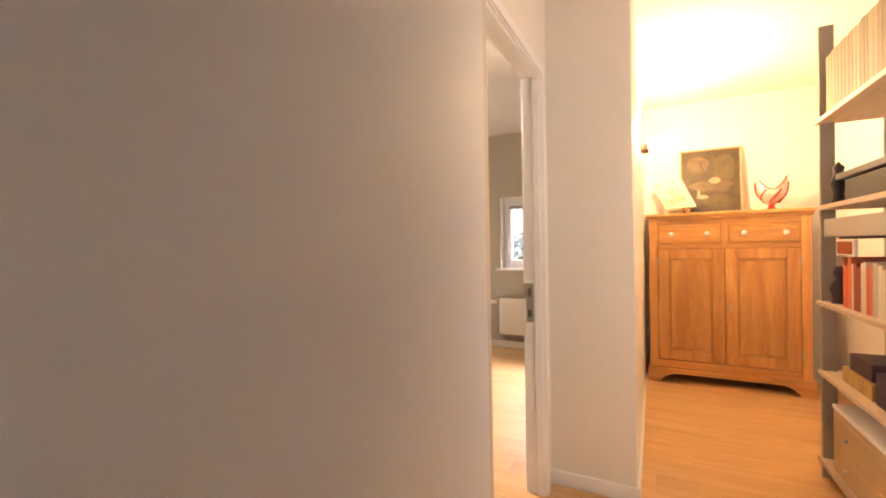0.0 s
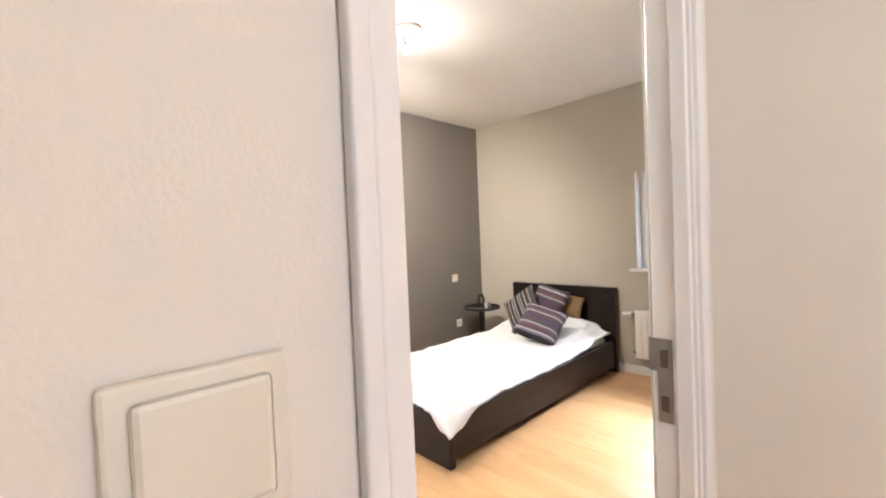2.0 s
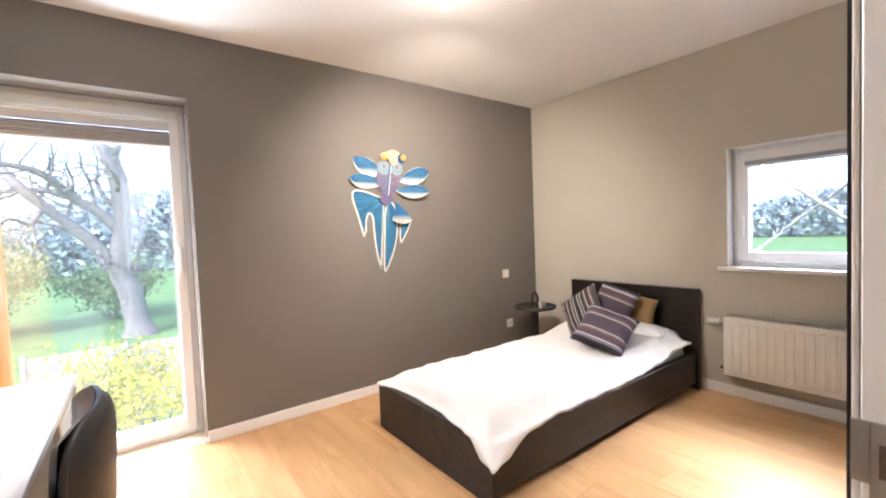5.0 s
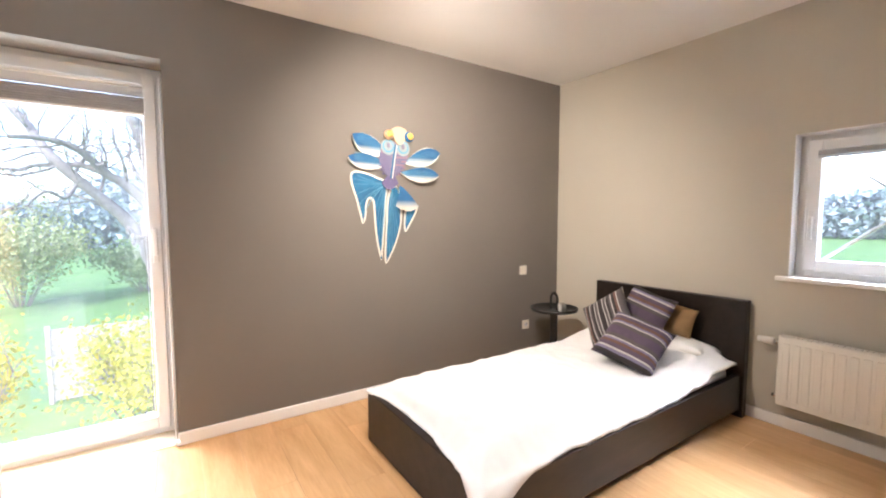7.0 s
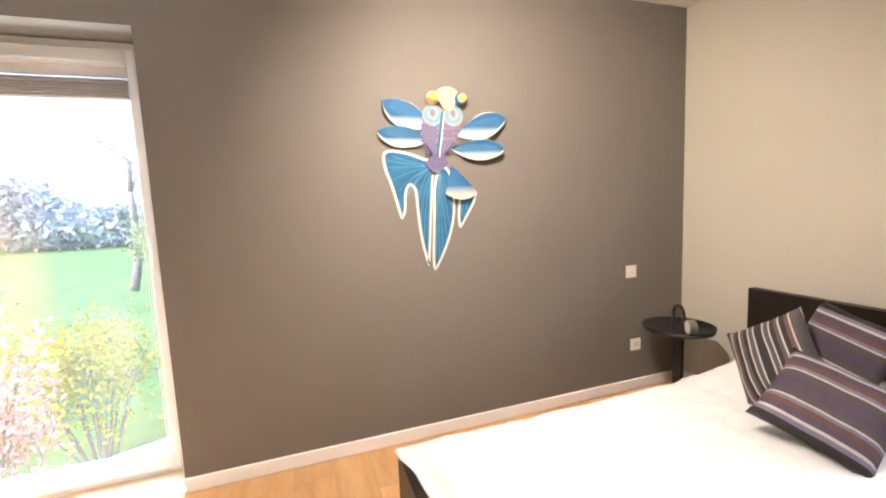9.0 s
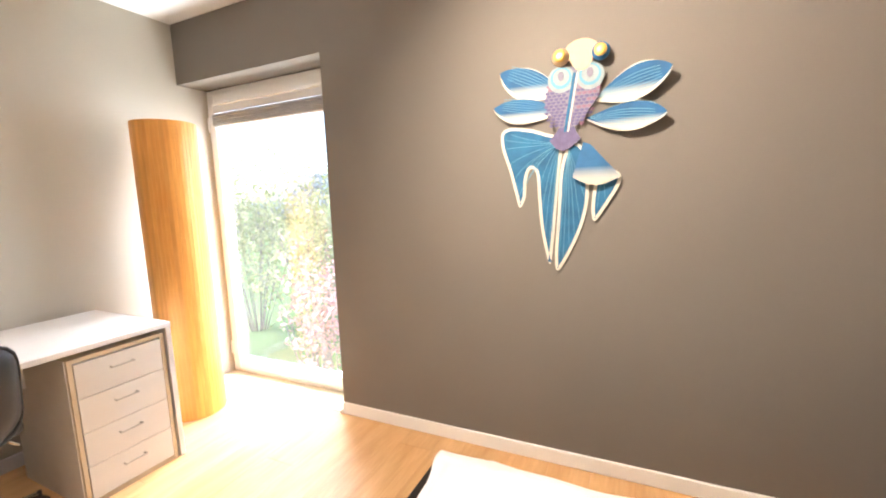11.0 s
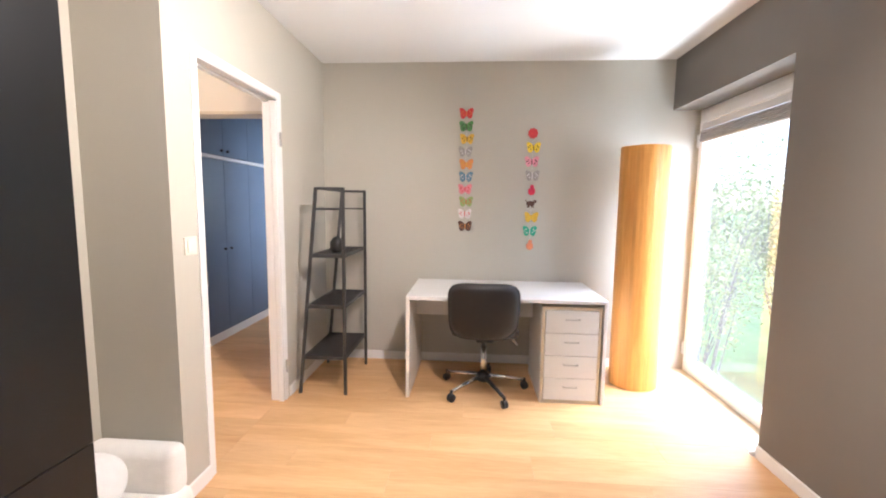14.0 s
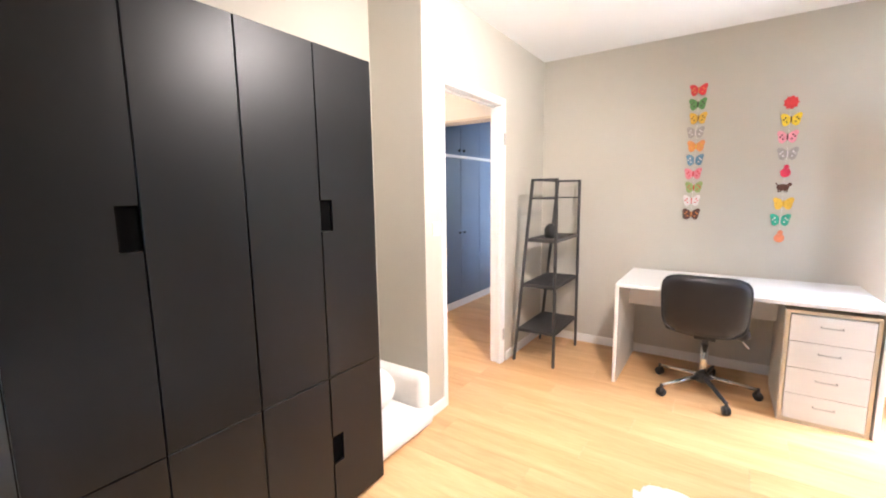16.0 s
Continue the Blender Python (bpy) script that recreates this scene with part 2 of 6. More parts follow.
def ball(bm, c, r, sx=1, sy=1, sz=1, u=16, v=10):
    bmesh.ops.create_uvsphere(bm, u_segments=u, v_segments=v, radius=r, matrix=Matrix.Translation(c) @ Matrix.Diagonal((sx, sy, sz, 1)))
    return bm


def lathe(bm, c, profile, n=28):
    """A turned shape round the upright through c; profile: (radius, height)."""
    rings = [[bm.verts.new((c[0] + r * math.cos(a), c[1] + r * math.sin(a), c[2] + h)) for a in (2 * math.pi * k / n for k in range(n))] for r, h in profile]
    for low, high in zip(rings, rings[1:]):
        for k in range(n):
            bm.faces.new((low[k], low[(k + 1) % n], high[(k + 1) % n], high[k]))
    return bm


def plate(bm, outline, depth, place):
    """A flat piece with thickness: outline in (u, v), place maps (u, v, w) to the world."""
    n = len(outline)
    back = [bm.verts.new(place(u, v, 0)) for u, v in outline]
    front = [bm.verts.new(place(u, v, depth)) for u, v in outline]
    bm.faces.new(back[::-1])
    bm.faces.new(front)
    for k in range(n):
        bm.faces.new((back[k], back[(k + 1) % n], front[(k + 1) % n], front[k]))
    return bm


def thing(name, base, label, category, group="", kind=""):
    ob = new(name)
    ob.empty_display_size = 0.05
    ob.location = base
    ORIGIN[ob.name] = Vector(base)
    return tagged(ob, label, category, group, kind)


def mesh_of(name, bm, material, smooth=False):
    bmesh.ops.recalc_face_normals(bm, faces=bm.faces)
    me = bpy.data.meshes.new(name)
    bm.to_mesh(me)
    bm.free()
    for m in material if isinstance(material, (list, tuple)) else (material,):
        me.materials.append(m)
    if smooth:
        me.polygons.foreach_set("use_smooth", [True] * len(me.polygons))
    return me


def part(name, bm, material, parent, label="", smooth=False):
    o = ORIGIN[parent.name]
    bmesh.ops.translate(bm, vec=-o, verts=bm.verts)
    ob = new(name, mesh_of(name, bm, material, smooth))
    ob.parent = parent
    ORIGIN[ob.name] = o
    return tagged(ob, label)


def solid(name, bm, material, label="", category="", kind="structure", smooth=False):
    """A piece of the setting, or a thing that is one mesh."""
    ob = new(name, mesh_of(name, bm, material, smooth))
    ORIGIN[ob.name] = Vector((0, 0, 0))
    return tagged(ob, label, category, "", kind)


def piece(name, mesh, parent, loc, rot=(0, 0, 0)):
    ob = new(name, mesh)
    ob.parent = parent
    ob.location = Vector(loc) - ORIGIN[parent.name]
    ob.rotation_euler = rot
    return ob


# ---- the shell of the rooms ----
EX, NY, CZ = 2.872, 4.40, 2.54          # east wall, north wall, ceiling
HX, NS = 2.962, 1.862                     # hall face of the east wall, south end of the wardrobe recess
DY0, DY1, DZ = 0.86, 1.645, 2.03         # bedroom door
WY1, WZ1 = 1.267, 2.146                  # tall window recess
NX0, NX1, NZ0, NZ1 = 1.80, 2.74, 0.935, 1.785

bm = bx(-0.30, 0, WY1, NY + 0.25, -0.3, CZ)
box(bm, -0.30, 0, -0.15, WY1, WZ1, CZ)
box(bm, -0.30, -0.02, -0.15, WY1, -0.3, -0.012)
solid("wall_west", bm, M_TAUPE, "dark taupe painted wall with a tall window recess", "wall")
bm = bx(0, NX0, NY, NY + 0.25, -0.3, CZ)
box(bm, NX1, 3.357, NY, NY + 0.25, -0.3, CZ)
box(bm, NX0, NX1, NY, NY + 0.25, -0.3, NZ0)
box(bm, NX0, NX1, NY, NY + 0.25, NZ1, CZ)
solid("wall_north", bm, M_BEIGE, "greige painted wall with a small window", "wall")
solid("wall_south", bx(-0.30, EX, -0.20, 0, -0.3, CZ), M_BEIGE, "greige painted wall behind the desk", "wall")
bm = bx(EX, 2.925, -0.20, DY0 - 0.03, -0.1, CZ)
box(bm, EX, 2.925, DY0 - 0.03, DY1 + 0.03, DZ + 0.03, CZ)
box(bm, EX, 2.925, DY1 + 0.03, NS - 0.045, -0.1, CZ)
box(bm, EX, 3.31, NS - 0.045, NS, -0.1, CZ)
box(bm, 3.262, 3.31, NS, NY, -0.1, CZ)
solid("wall_east", bm, M_BEIGE, "greige painted wall with door opening and wardrobe recess", "wall")
bm = bx(2.925, HX, -1.05, DY0 - 0.03, -0.1, CZ)
# The gap left here is for the added, unseen window.
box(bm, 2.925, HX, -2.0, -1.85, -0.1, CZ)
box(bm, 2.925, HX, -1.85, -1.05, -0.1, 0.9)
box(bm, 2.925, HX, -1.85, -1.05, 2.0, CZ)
box(bm, 2.925, HX, DY0 - 0.03, DY1 + 0.03, DZ + 0.03, CZ)
box(bm, 2.925, HX, DY1 + 0.03, 1.775, -0.1, CZ)
box(bm, 2.925, 3.357, 1.775, NS - 0.045, -0.1, CZ)
box(bm, 3.31, 3.357, NS - 0.045, 4.25, -0.1, CZ)
solid("wall_hall_west", bm, M_HALL, "cream painted hall wall around the bedroom door", "wall")
solid("wall_hall_north", bx(3.357, 4.9, 4.25, 4.4, -0.1, CZ), M_HALL, "cream painted wall behind the pine cupboard", "wall")
solid("wall_hall_east", bx(4.75, 4.9, -2.0, 4.25, -0.1, CZ), M_HALL, "cream painted hall wall behind the bookcase", "wall")
solid("wall_hall_south", bx(2.925, 4.9, -2.15, -2.0, -0.1, CZ), M_HALL, "plain cream hall wall", "wall")
bm = bx(3.085, 3.95, 0.43, 0.586, 2.022, CZ)
box(bm, 3.955, 4.75, 0.43, 0.586, -0.1, CZ)
box(bm, HX, 3.085, 0.43, 0.586, 2.022, CZ)
solid("wall_partition", bm, M_HALL, "cream painted partition over the hall doorway", "wall")
solid("ceiling", bx(-0.30, 4.9, -2.15, NY + 0.25, CZ, CZ + 0.2), M_CEIL, "matt white ceiling", "ceiling")

# skirting boards
def skirt(name, *spans):
    bm = bmesh.new()
    for s in spans:
        box(bm, *s, 0.0, 0.075, bevel=0.004)
    return solid(name, bm, M_WHITE, "white painted skirting board along the wall", "baseboard")


skirt("baseboard_1", (0.0, 0.014, WY1, NY))
skirt("baseboard_2", (0.014, EX, NY - 0.014, NY))
skirt("baseboard_3", (0.0, EX, 0.0, 0.014))
skirt("baseboard_4", (EX - 0.014, EX, 0.014, DY0 - 0.07), (EX - 0.014, EX, DY1 + 0.045, NS), (EX - 0.014, 3.262, NS, NS + 0.014))
skirt("baseboard_5", (HX, 3.357, 1.761, 1.775), (3.357, 3.371, 1.761, 3.70))


# ---- doors' frames ----
def door_frame():
    f = thing("door_frame", (2.92, 1.24, 0), "white lacquered bedroom door frame with steel strike plate", "door frame", kind="structure")
    j = 0.03
    part("jamb", bx(EX + 0.002, HX + 0.004, DY1, DY1 + j, 0, DZ, bevel=0.002), M_WHITE, f)
    part("jamb", bx(EX + 0.002, HX + 0.004, DY0 - j, DY0, 0, DZ, bevel=0.002), M_WHITE, f)
    part("head", bx(EX + 0.002, HX + 0.004, DY0 - j, DY1 + j, DZ, DZ + j, bevel=0.002), M_WHITE, f)
    part("door_stop", bx(2.925, HX - 0.004, DY1 - 0.012, DY1, 0, DZ - 0.012, bevel=0.003), M_WHITE, f)
    part("door_stop", bx(2.915, HX - 0.004, DY0, DY0 + 0.004, 0, DZ - 0.012, bevel=0.001), M_WHITE, f)
    part("rebate", bx(EX + 0.001, 2.905, DY0, DY0 + 0.018, 0, DZ - 0.012, bevel=0.002), M_WHITE, f)
    part("door_stop", bx(2.925, HX - 0.004, DY0, DY1, DZ - 0.012, DZ, bevel=0.003), M_WHITE, f)
    for x0, x1 in ((EX - 0.007, EX), (HX, HX + 0.014)):
        part("casing", bx(x0, x1, DY1 + 0.005, DY1 + 0.05, 0, DZ + 0.05, bevel=0.003, seg=2), M_WHITE, f)
        part("casing", bx(x0, x1, DY0 - 0.050, DY0 - 0.030, 0, DZ + 0.05, bevel=0.004, seg=3), M_WHITE, f)
        part("casing", bx(x0 + 0.001, x1 - 0.003, DY0 - 0.0295, DY0 - 0.004, 0, DZ + 0.05, bevel=0.003, seg=2), M_WHITE, f)
        part("casing", bx(x0 + 0.001, x1 - 0.001, DY0 - 0.006, DY1 + 0.006, DZ + 0.006, DZ + 0.05, bevel=0.003, seg=2), M_WHITE, f)
    strike = part("strike_plate", bx(2.882, 2.915, DY1 - 0.003, DY1 + 0.001, 0.84, 1.03, bevel=0.001), M_STEEL, f, "brushed steel strike plate")
    box_lip = part("lip", bx(2.866, 2.882, DY1 - 0.004, DY1 + 0.001, 0.955, 1.03), M_STEEL, strike)
    for z0, z1 in ((0.965, 1.005), (0.865, 0.90)):
        # Thin patch on the plate, coloured like a shaded hole.
        part("latch_hole", bx(2.890, 2.906, DY1 - 0.0045, DY1 - 0.0025, z0, z1), M_LATCH, strike)
    for z in (0.25, 1.78):
        part("hinge", tb((EX - 0.02, DY0 - 0.004, z - 0.045), (EX - 0.02, DY0 - 0.004, z + 0.045), 0.008), M_STEEL, f)
    return f


door_frame()


def hall_doorway():
    f = thing("hall_door_frame", (3.05, 0.52, 0), "cream lacquered hall door frame with rebate", "door frame", kind="structure")
    part("jamb", bx(HX, 3.088, 0.478, 0.520, 0, 2.02, bevel=0.002), M_CREAM, f)
    part("bead", bx(3.070, 3.099, 0.518, 0.534, 0, 2.02, bevel=0.006, seg=3), M_CREAM, f, smooth=True)
    part("casing", bx(HX, 3.094, 0.532, 0.587, 0, 2.02, bevel=0.005, seg=3), M_CREAM, f)
    part("jamb", bx(3.935, 3.955, 0.43, 0.588, 0, 2.0, bevel=0.002), M_CREAM, f)
    part("head", bx(3.06, 3.935, 0.428, 0.588, 2.0, 2.022, bevel=0.002), M_CREAM, f)
    d = thing("hall_door", (3.08, 0.0, 0), "flush white lacquered hall door standing open along the wall", "door", kind="structure")
    leaf = part("leaf", bx(3.089, 3.129, -0.36, 0.475, 0.008, 2.01, bevel=0.007, seg=3), M_LEAF, d)
    part("handle", tube(tb((3.129, -0.30, 1.03), (3.177, -0.30, 1.03), 0.009), (3.172, -0.30, 1.03), (3.172, -0.18, 1.03), 0.009), M_STEEL, d)
    part("rosette", bx(3.129, 3.134, -0.32, -0.28, 0.93, 1.10, bevel=0.002), M_STEEL, d)
    for z in (0.25, 1.75):
        part("hinge", tb((3.094, 0.479, z - 0.045), (3.094, 0.479, z + 0.045), 0.007), M_STEEL, leaf)
    return f


hall_doorway()


# ---- windows ----
def tall_window():
    w = thing("window_1", (-0.23, 0.63, 0), "tall white plastic window down to the floor", "window", kind="structure")
    x0, x1, y0, y1, z0, z1 = -0.285, -0.215, 0.0, WY1, -0.012, WZ1
    fw = 0.045
    bm = bx(x0, x1, y0, y0 + fw, z0, z1, bevel=0.004)
    box(bm, x0, x1, y1 - fw, y1, z0, z1, bevel=0.004)
    box(bm, x0 + 0.001, x1 - 0.001, y0 + fw, y1 - fw, z0, z0 + 0.06, bevel=0.004)
    box(bm, x0 + 0.001, x1 - 0.001, y0 + fw, y1 - fw, z1 - fw, z1, bevel=0.004)
    part("window_frame", bm, M_PVC, w)
    a0, a1, b0, b1 = y0 + 0.035, y1 - 0.035, z0 + 0.045, z1 - 0.035
    sw = 0.062
    bm = bx(x0 + 0.01, x1 + 0.018, a0, a0 + sw, b0, b1, bevel=0.005, seg=2)
    box(bm, x0 + 0.01, x1 + 0.018, a1 - sw, a1, b0, b1, bevel=0.005, seg=2)
    box(bm, x0 + 0.011, x1 + 0.017, a0 + sw, a1 - sw, b0, b0 + sw + 0.02, bevel=0.005, seg=2)
    box(bm, x0 + 0.011, x1 + 0.017, a0 + sw, a1 - sw, b1 - sw, b1, bevel=0.005, seg=2)
    sash = part("sash", bm, M_PVC, w)
    pane = part("pane", bx(-0.255, -0.249, a0 + sw - 0.01, a1 - sw + 0.01, b0 + sw + 0.01, b1 - sw + 0.01), M_PANE, sash)
    pane.visible_shadow = False
    part("handle_base", bx(x1 + 0.018, x1 + 0.026, a1 - 0.047, a1 - 0.018, 1.04, 1.17, bevel=0.003), M_PVC, sash)
    part("handle", bx(x1 + 0.026, x1 + 0.046, a1 - 0.044, a1 - 0.021, 1.08, 1.24, bevel=0.006, seg=2), M_PVC, sash)
    for z in (0.2, 1.9):
        part("hinge", tb((x1 + 0.022, y0 + 0.03, z - 0.05), (x1 + 0.022, y0 + 0.03, z + 0.05), 0.009), M_PVC, w)
    part("threshold", bx(-0.215, 0.0, 0.0, WY1, -0.012, 0.004, bevel=0.002), M_EDGE, w, "pale wooden threshold strip")
    return w


tall_window()


def window_blind():
    b = thing("window_blind", (-0.180, 0.63, 1.9), "grey pleated blind drawn up near the window head", "blind")
    y0, y1 = 0.10, WY1 - 0.09
    part("headrail", bx(-0.195, -0.175, y0, y1, 2.025, 2.045, bevel=0.003), M_PVC, b)
    part("upper_pleats", bx(-0.192, -0.182, y0, y1, 1.975, 2.027), M_BLINDW, b, "pale translucent pleats")
    n = 7
    for k in range(n):
        z = 1.885 + 0.085 * k / n
        part("pleat", bx(-0.196 + 0.004 * (k % 2), -0.170 + 0.004 * (k % 2), y0, y1, z, z + 0.085 / n - 0.002, bevel=0.002), M_BLIND, b)
    part("bottom_rail", bx(-0.194, -0.170, y0, y1, 1.872, 1.885, bevel=0.003), M_PVC, b)
    cord = bmesh.new()
    tube(cord, (-0.188, y1 - 0.02, 0.12), (-0.188, y1 - 0.02, 2.03), 0.0015, n=5)
    tube(cord, (-0.188, y1 - 0.01, 0.12), (-0.188, y1 - 0.01, 2.03), 0.0015, n=5)
    part("cord", cord, M_PVC, b)
    return b


window_blind()


def roller_tape():
    """The pull cord that hangs down beside the tall window."""
    c = thing("blind_cord", (-0.03, WY1 + 0.004, 0), "white shutter pull cord hanging beside the tall window", "cord")
    pts = [(-0.02, WY1 - 0.012, 2.05), (-0.018, WY1 - 0.012, 0.03)]
    bm = bmesh.new()
    tube(bm, pts[0], pts[-1], 0.003, n=8)
    part("cord", bm, M_PVC, c, smooth=True)
    bm = bmesh.new()
    for k in range(4):
        ball(bm, (0.002 + 0.010 * k, WY1 - 0.01 + 0.004 * k, 0.018 + 0.012 * (k % 2)), 0.011, 1.6, 0.8, 1, 8, 6)
    part("tassel", bm, M_PVC, c, smooth=True)


roller_tape()


def small_window():
    w = thing("window_2", (2.27, 4.52, NZ0), "small white plastic window with deep reveal and sill", "window", kind="structure")
    y0, y1 = 4.50, 4.57
    bm = bx(NX0 + 0.002, NX0 + 0.05, y0, y1, NZ0, NZ1, bevel=0.004)
    box(bm, NX1 - 0.05, NX1 - 0.002, y0, y1, NZ0, NZ1, bevel=0.004)
    box(bm, NX0 + 0.05, NX1 - 0.05, y0 + 0.001, y1 - 0.001, NZ0, NZ0 + 0.05, bevel=0.004)
    box(bm, NX0 + 0.05, NX1 - 0.05, y0 + 0.001, y1 - 0.001, NZ1 - 0.045, NZ1 - 0.002, bevel=0.004)
    part("window_frame", bm, M_PVC, w)
    a0, a1, b0, b1, s = NX0 + 0.04, NX1 - 0.04, NZ0 + 0.04, NZ1 - 0.036, 0.065
    bm = bx(a0, a0 + s, y0 - 0.018, y1 - 0.01, b0, b1, bevel=0.005, seg=2)
    box(bm, a1 - s, a1, y0 - 0.018, y1 - 0.01, b0, b1, bevel=0.005, seg=2)
    box(bm, a0 + s, a1 - s, y0 - 0.017, y1 - 0.011, b0, b0 + s, bevel=0.005, seg=2)
    box(bm, a0 + s, a1 - s, y0 - 0.017, y1 - 0.011, b1 - s, b1, bevel=0.005, seg=2)
    sash = part("sash", bm, M_PVC, w)
    pane = part("pane", bx(a0 + s - 0.01, a1 - s + 0.01, 4.532, 4.538, b0 + s - 0.01, b1 - s + 0.01), M_PANE, sash)
    pane.visible_shadow = False
    part("handle_base", bx(a0 + 0.018, a0 + 0.045, y0 - 0.026, y0 - 0.018, 1.22, 1.34, bevel=0.003), M_PVC, sash)
    part("handle", bx(a0 + 0.021, a0 + 0.042, y0 - 0.045, y0 - 0.026, 1.16, 1.30, bevel=0.006, seg=2), M_PVC, sash)
    part("window_sill", bx(NX0 - 0.055, NX1 + 0.05, NY - 0.035, 4.50, NZ0 - 0.024, NZ0 + 0.002, bevel=0.005, seg=2), M_WHITE, w)
    bm = bx(NX0 - 0.0, NX0 + 0.004, NY - 0.001, 4.50, NZ0, NZ1)
    box(bm, NX0, NX1, NY - 0.001, 4.50, NZ1 - 0.004, NZ1)
    box(bm, NX1 - 0.004, NX1, NY - 0.001, 4.50, NZ0, NZ1)
    part("reveal", bm, M_WHITE, w)
    b = thing("window_blind", (2.27, 4.475, 1.68), "narrow grey blind rolled up at the small window head", "blind")
    part("headrail", bx(a0 + 0.05, a1 - 0.05, 4.458, 4.480, 1.655, 1.685, bevel=0.004), M_BLIND, b)
    part("bottom_rail", bx(a0 + 0.05, a1 - 0.05, 4.460, 4.478, 1.640, 1.653, bevel=0.003), M_BLINDW, b)


small_window()


def added_hall_window():
    # Unseen window, added to give the fill lamp an opening.
    w = thing("window_3", (2.945, -1.45, 0.9), "plain white plastic window added unseen in the hall wall", "window", kind="structure")
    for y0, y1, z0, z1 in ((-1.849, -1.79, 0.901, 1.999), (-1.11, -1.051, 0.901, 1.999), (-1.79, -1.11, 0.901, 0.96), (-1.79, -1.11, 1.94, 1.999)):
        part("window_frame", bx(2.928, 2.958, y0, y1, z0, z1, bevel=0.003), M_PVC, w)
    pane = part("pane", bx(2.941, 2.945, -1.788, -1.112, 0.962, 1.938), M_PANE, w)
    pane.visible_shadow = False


added_hall_window()


# ---- the bed and what lies on it ----
def wavy(u, v, f=1.0, seed=0.0):
    return noise.noise(Vector((u * f + seed, v * f - seed, seed * 0.37)))


def grid_sheet(bm, nu, nv, place):
    vs = [[bm.verts.new(place(i / nu, j / nv)) for j in range(nv + 1)] for i in range(nu + 1)]
    for i in range(nu):
        for j in range(nv):
            bm.faces.new((vs[i][j], vs[i + 1][j], vs[i + 1][j + 1], vs[i][j + 1]))
    return bm


BX0, BX1, BY0, BY1 = 0.535, 1.615, 2.20, 4.37


def bed():
    b = thing("bed", ((BX0 + BX1) / 2, 3.3, 0), "low black-brown veneered single bed with tall headboard", "bed")
    part("headboard", bx(BX0 - 0.02, BX1 + 0.015, BY1 - 0.055, BY1, 0.0, 0.765, bevel=0.004, seg=2), M_BED, b)
    part("footboard", bx(BX0, BX1, BY0, BY0 + 0.045, 0.0, 0.292, bevel=0.004, seg=2), M_BED, b)
    part("side_panel", bx(BX0 + 0.002, BX0 + 0.04, BY0 + 0.045, BY1 - 0.055, 0.05, 0.285, bevel=0.003), M_BED, b)
    part("side_panel", bx(BX1 - 0.04, BX1 - 0.002, BY0 + 0.045, BY1 - 0.055, 0.05, 0.285, bevel=0.003), M_BED, b)
    part("slat_base", bx(BX0 + 0.04, BX1 - 0.04, BY0 + 0.045, BY1 - 0.055, 0.14, 0.20), M_BLACK, b)
    m = thing("mattress", ((BX0 + BX1) / 2, 3.3, 0.20), "white mattress in a black-brown bed frame", "mattress")
    part("body", bx(BX0 + 0.07, BX1 - 0.07, BY0 + 0.07, BY1 - 0.06, 0.20, 0.315, bevel=0.04, seg=3), M_LINEN, m, smooth=True)


bed()


def duvet():
    bm = bmesh.new()
    x0, x1, y0, y1 = BX0 - 0.004, BX1 - 0.022, BY0 + 0.004, 4.27

    def top(u, v):
        x, y = x0 + (x1 - x0) * u, y0 + (y1 - y0) * v
        edge = min(u, 1 - u, v * 2.0, (1 - v) * 2.2)
        rise = min(1.0, max(0.0, edge) / 0.12)
        rise = rise * rise * (3 - 2 * rise)
        head = max(0.0, (v - 0.72) / 0.28)
        head = head * head * (3 - 2 * head)
        z = 0.292 + 0.075 * rise + 0.012 * wavy(x, y, 5, 3.1) + 0.010 * wavy(x, y, 13, 1.7) + 0.005 * wavy(x, y, 30, 6.1) + 0.014 * wavy(x, y, 2.2, 8.8)
        # shallow folds that run in from the hem
        z += 0.009 * wavy(x * 3.0, y * 0.6, 4.0, 12.5) * (1 - abs(2 * u - 1) * 0.3) + 0.008 * wavy(x * 0.5, y * 3.0, 4.0, 5.5) * max(0.0, u - 0.5) * 2
        z += 0.135 * head * max(0.0, math.sin(math.pi * min(1, max(0, u * 0.94 + 0.03)))) ** 0.45
        # the hem wanders in and out; at the foot it draws back and one corner hangs over
        x += 0.024 * wavy(y, 0.3 if u < 0.5 else 7.7, 4.5, 2.2) * (1 - rise)
        if v < 0.5:
            y += 0.020 * wavy(x, 0.4, 6.0, 4.4) * (1 - rise) + 0.050 * (1 - rise) * max(0.0, math.sin(math.pi * min(1, u / 0.84))) ** 1.5
        corner = max(0.0, 1 - math.hypot((1 - u) * 1.3, v * 2.0) / 0.26)
        x += 0.052 * corner
        y -= 0.052 * corner
        side = max(0.0, 1 - (1 - u) / 0.07)
        x += 0.016 * side
        z += side * (0.05 * v - 0.010 + 0.020 * wavy(y, 1.0, 6.5, 9.3))
        # past the frame's outer face the cloth drops, above it it rests on the frame
        past = max(0.0, x - BX1 - 0.004, BY0 - 0.006 - y)
        z = max(z, 0.300)
        if past:
            z -= min(0.075, 2.6 * past)
        return (x, y, z)

    grid_sheet(bm, 84, 150, top)
    d = thing("duvet", ((x0 + x1) / 2, 3.2, 0.30), "rumpled white cotton duvet spread over the bed", "duvet")
    ob = part("cover", bm, M_LINEN, d, smooth=True)
    sol = ob.modifiers.new("thick", "SOLIDIFY")
    sol.thickness, sol.offset = 0.016, 1
    return d


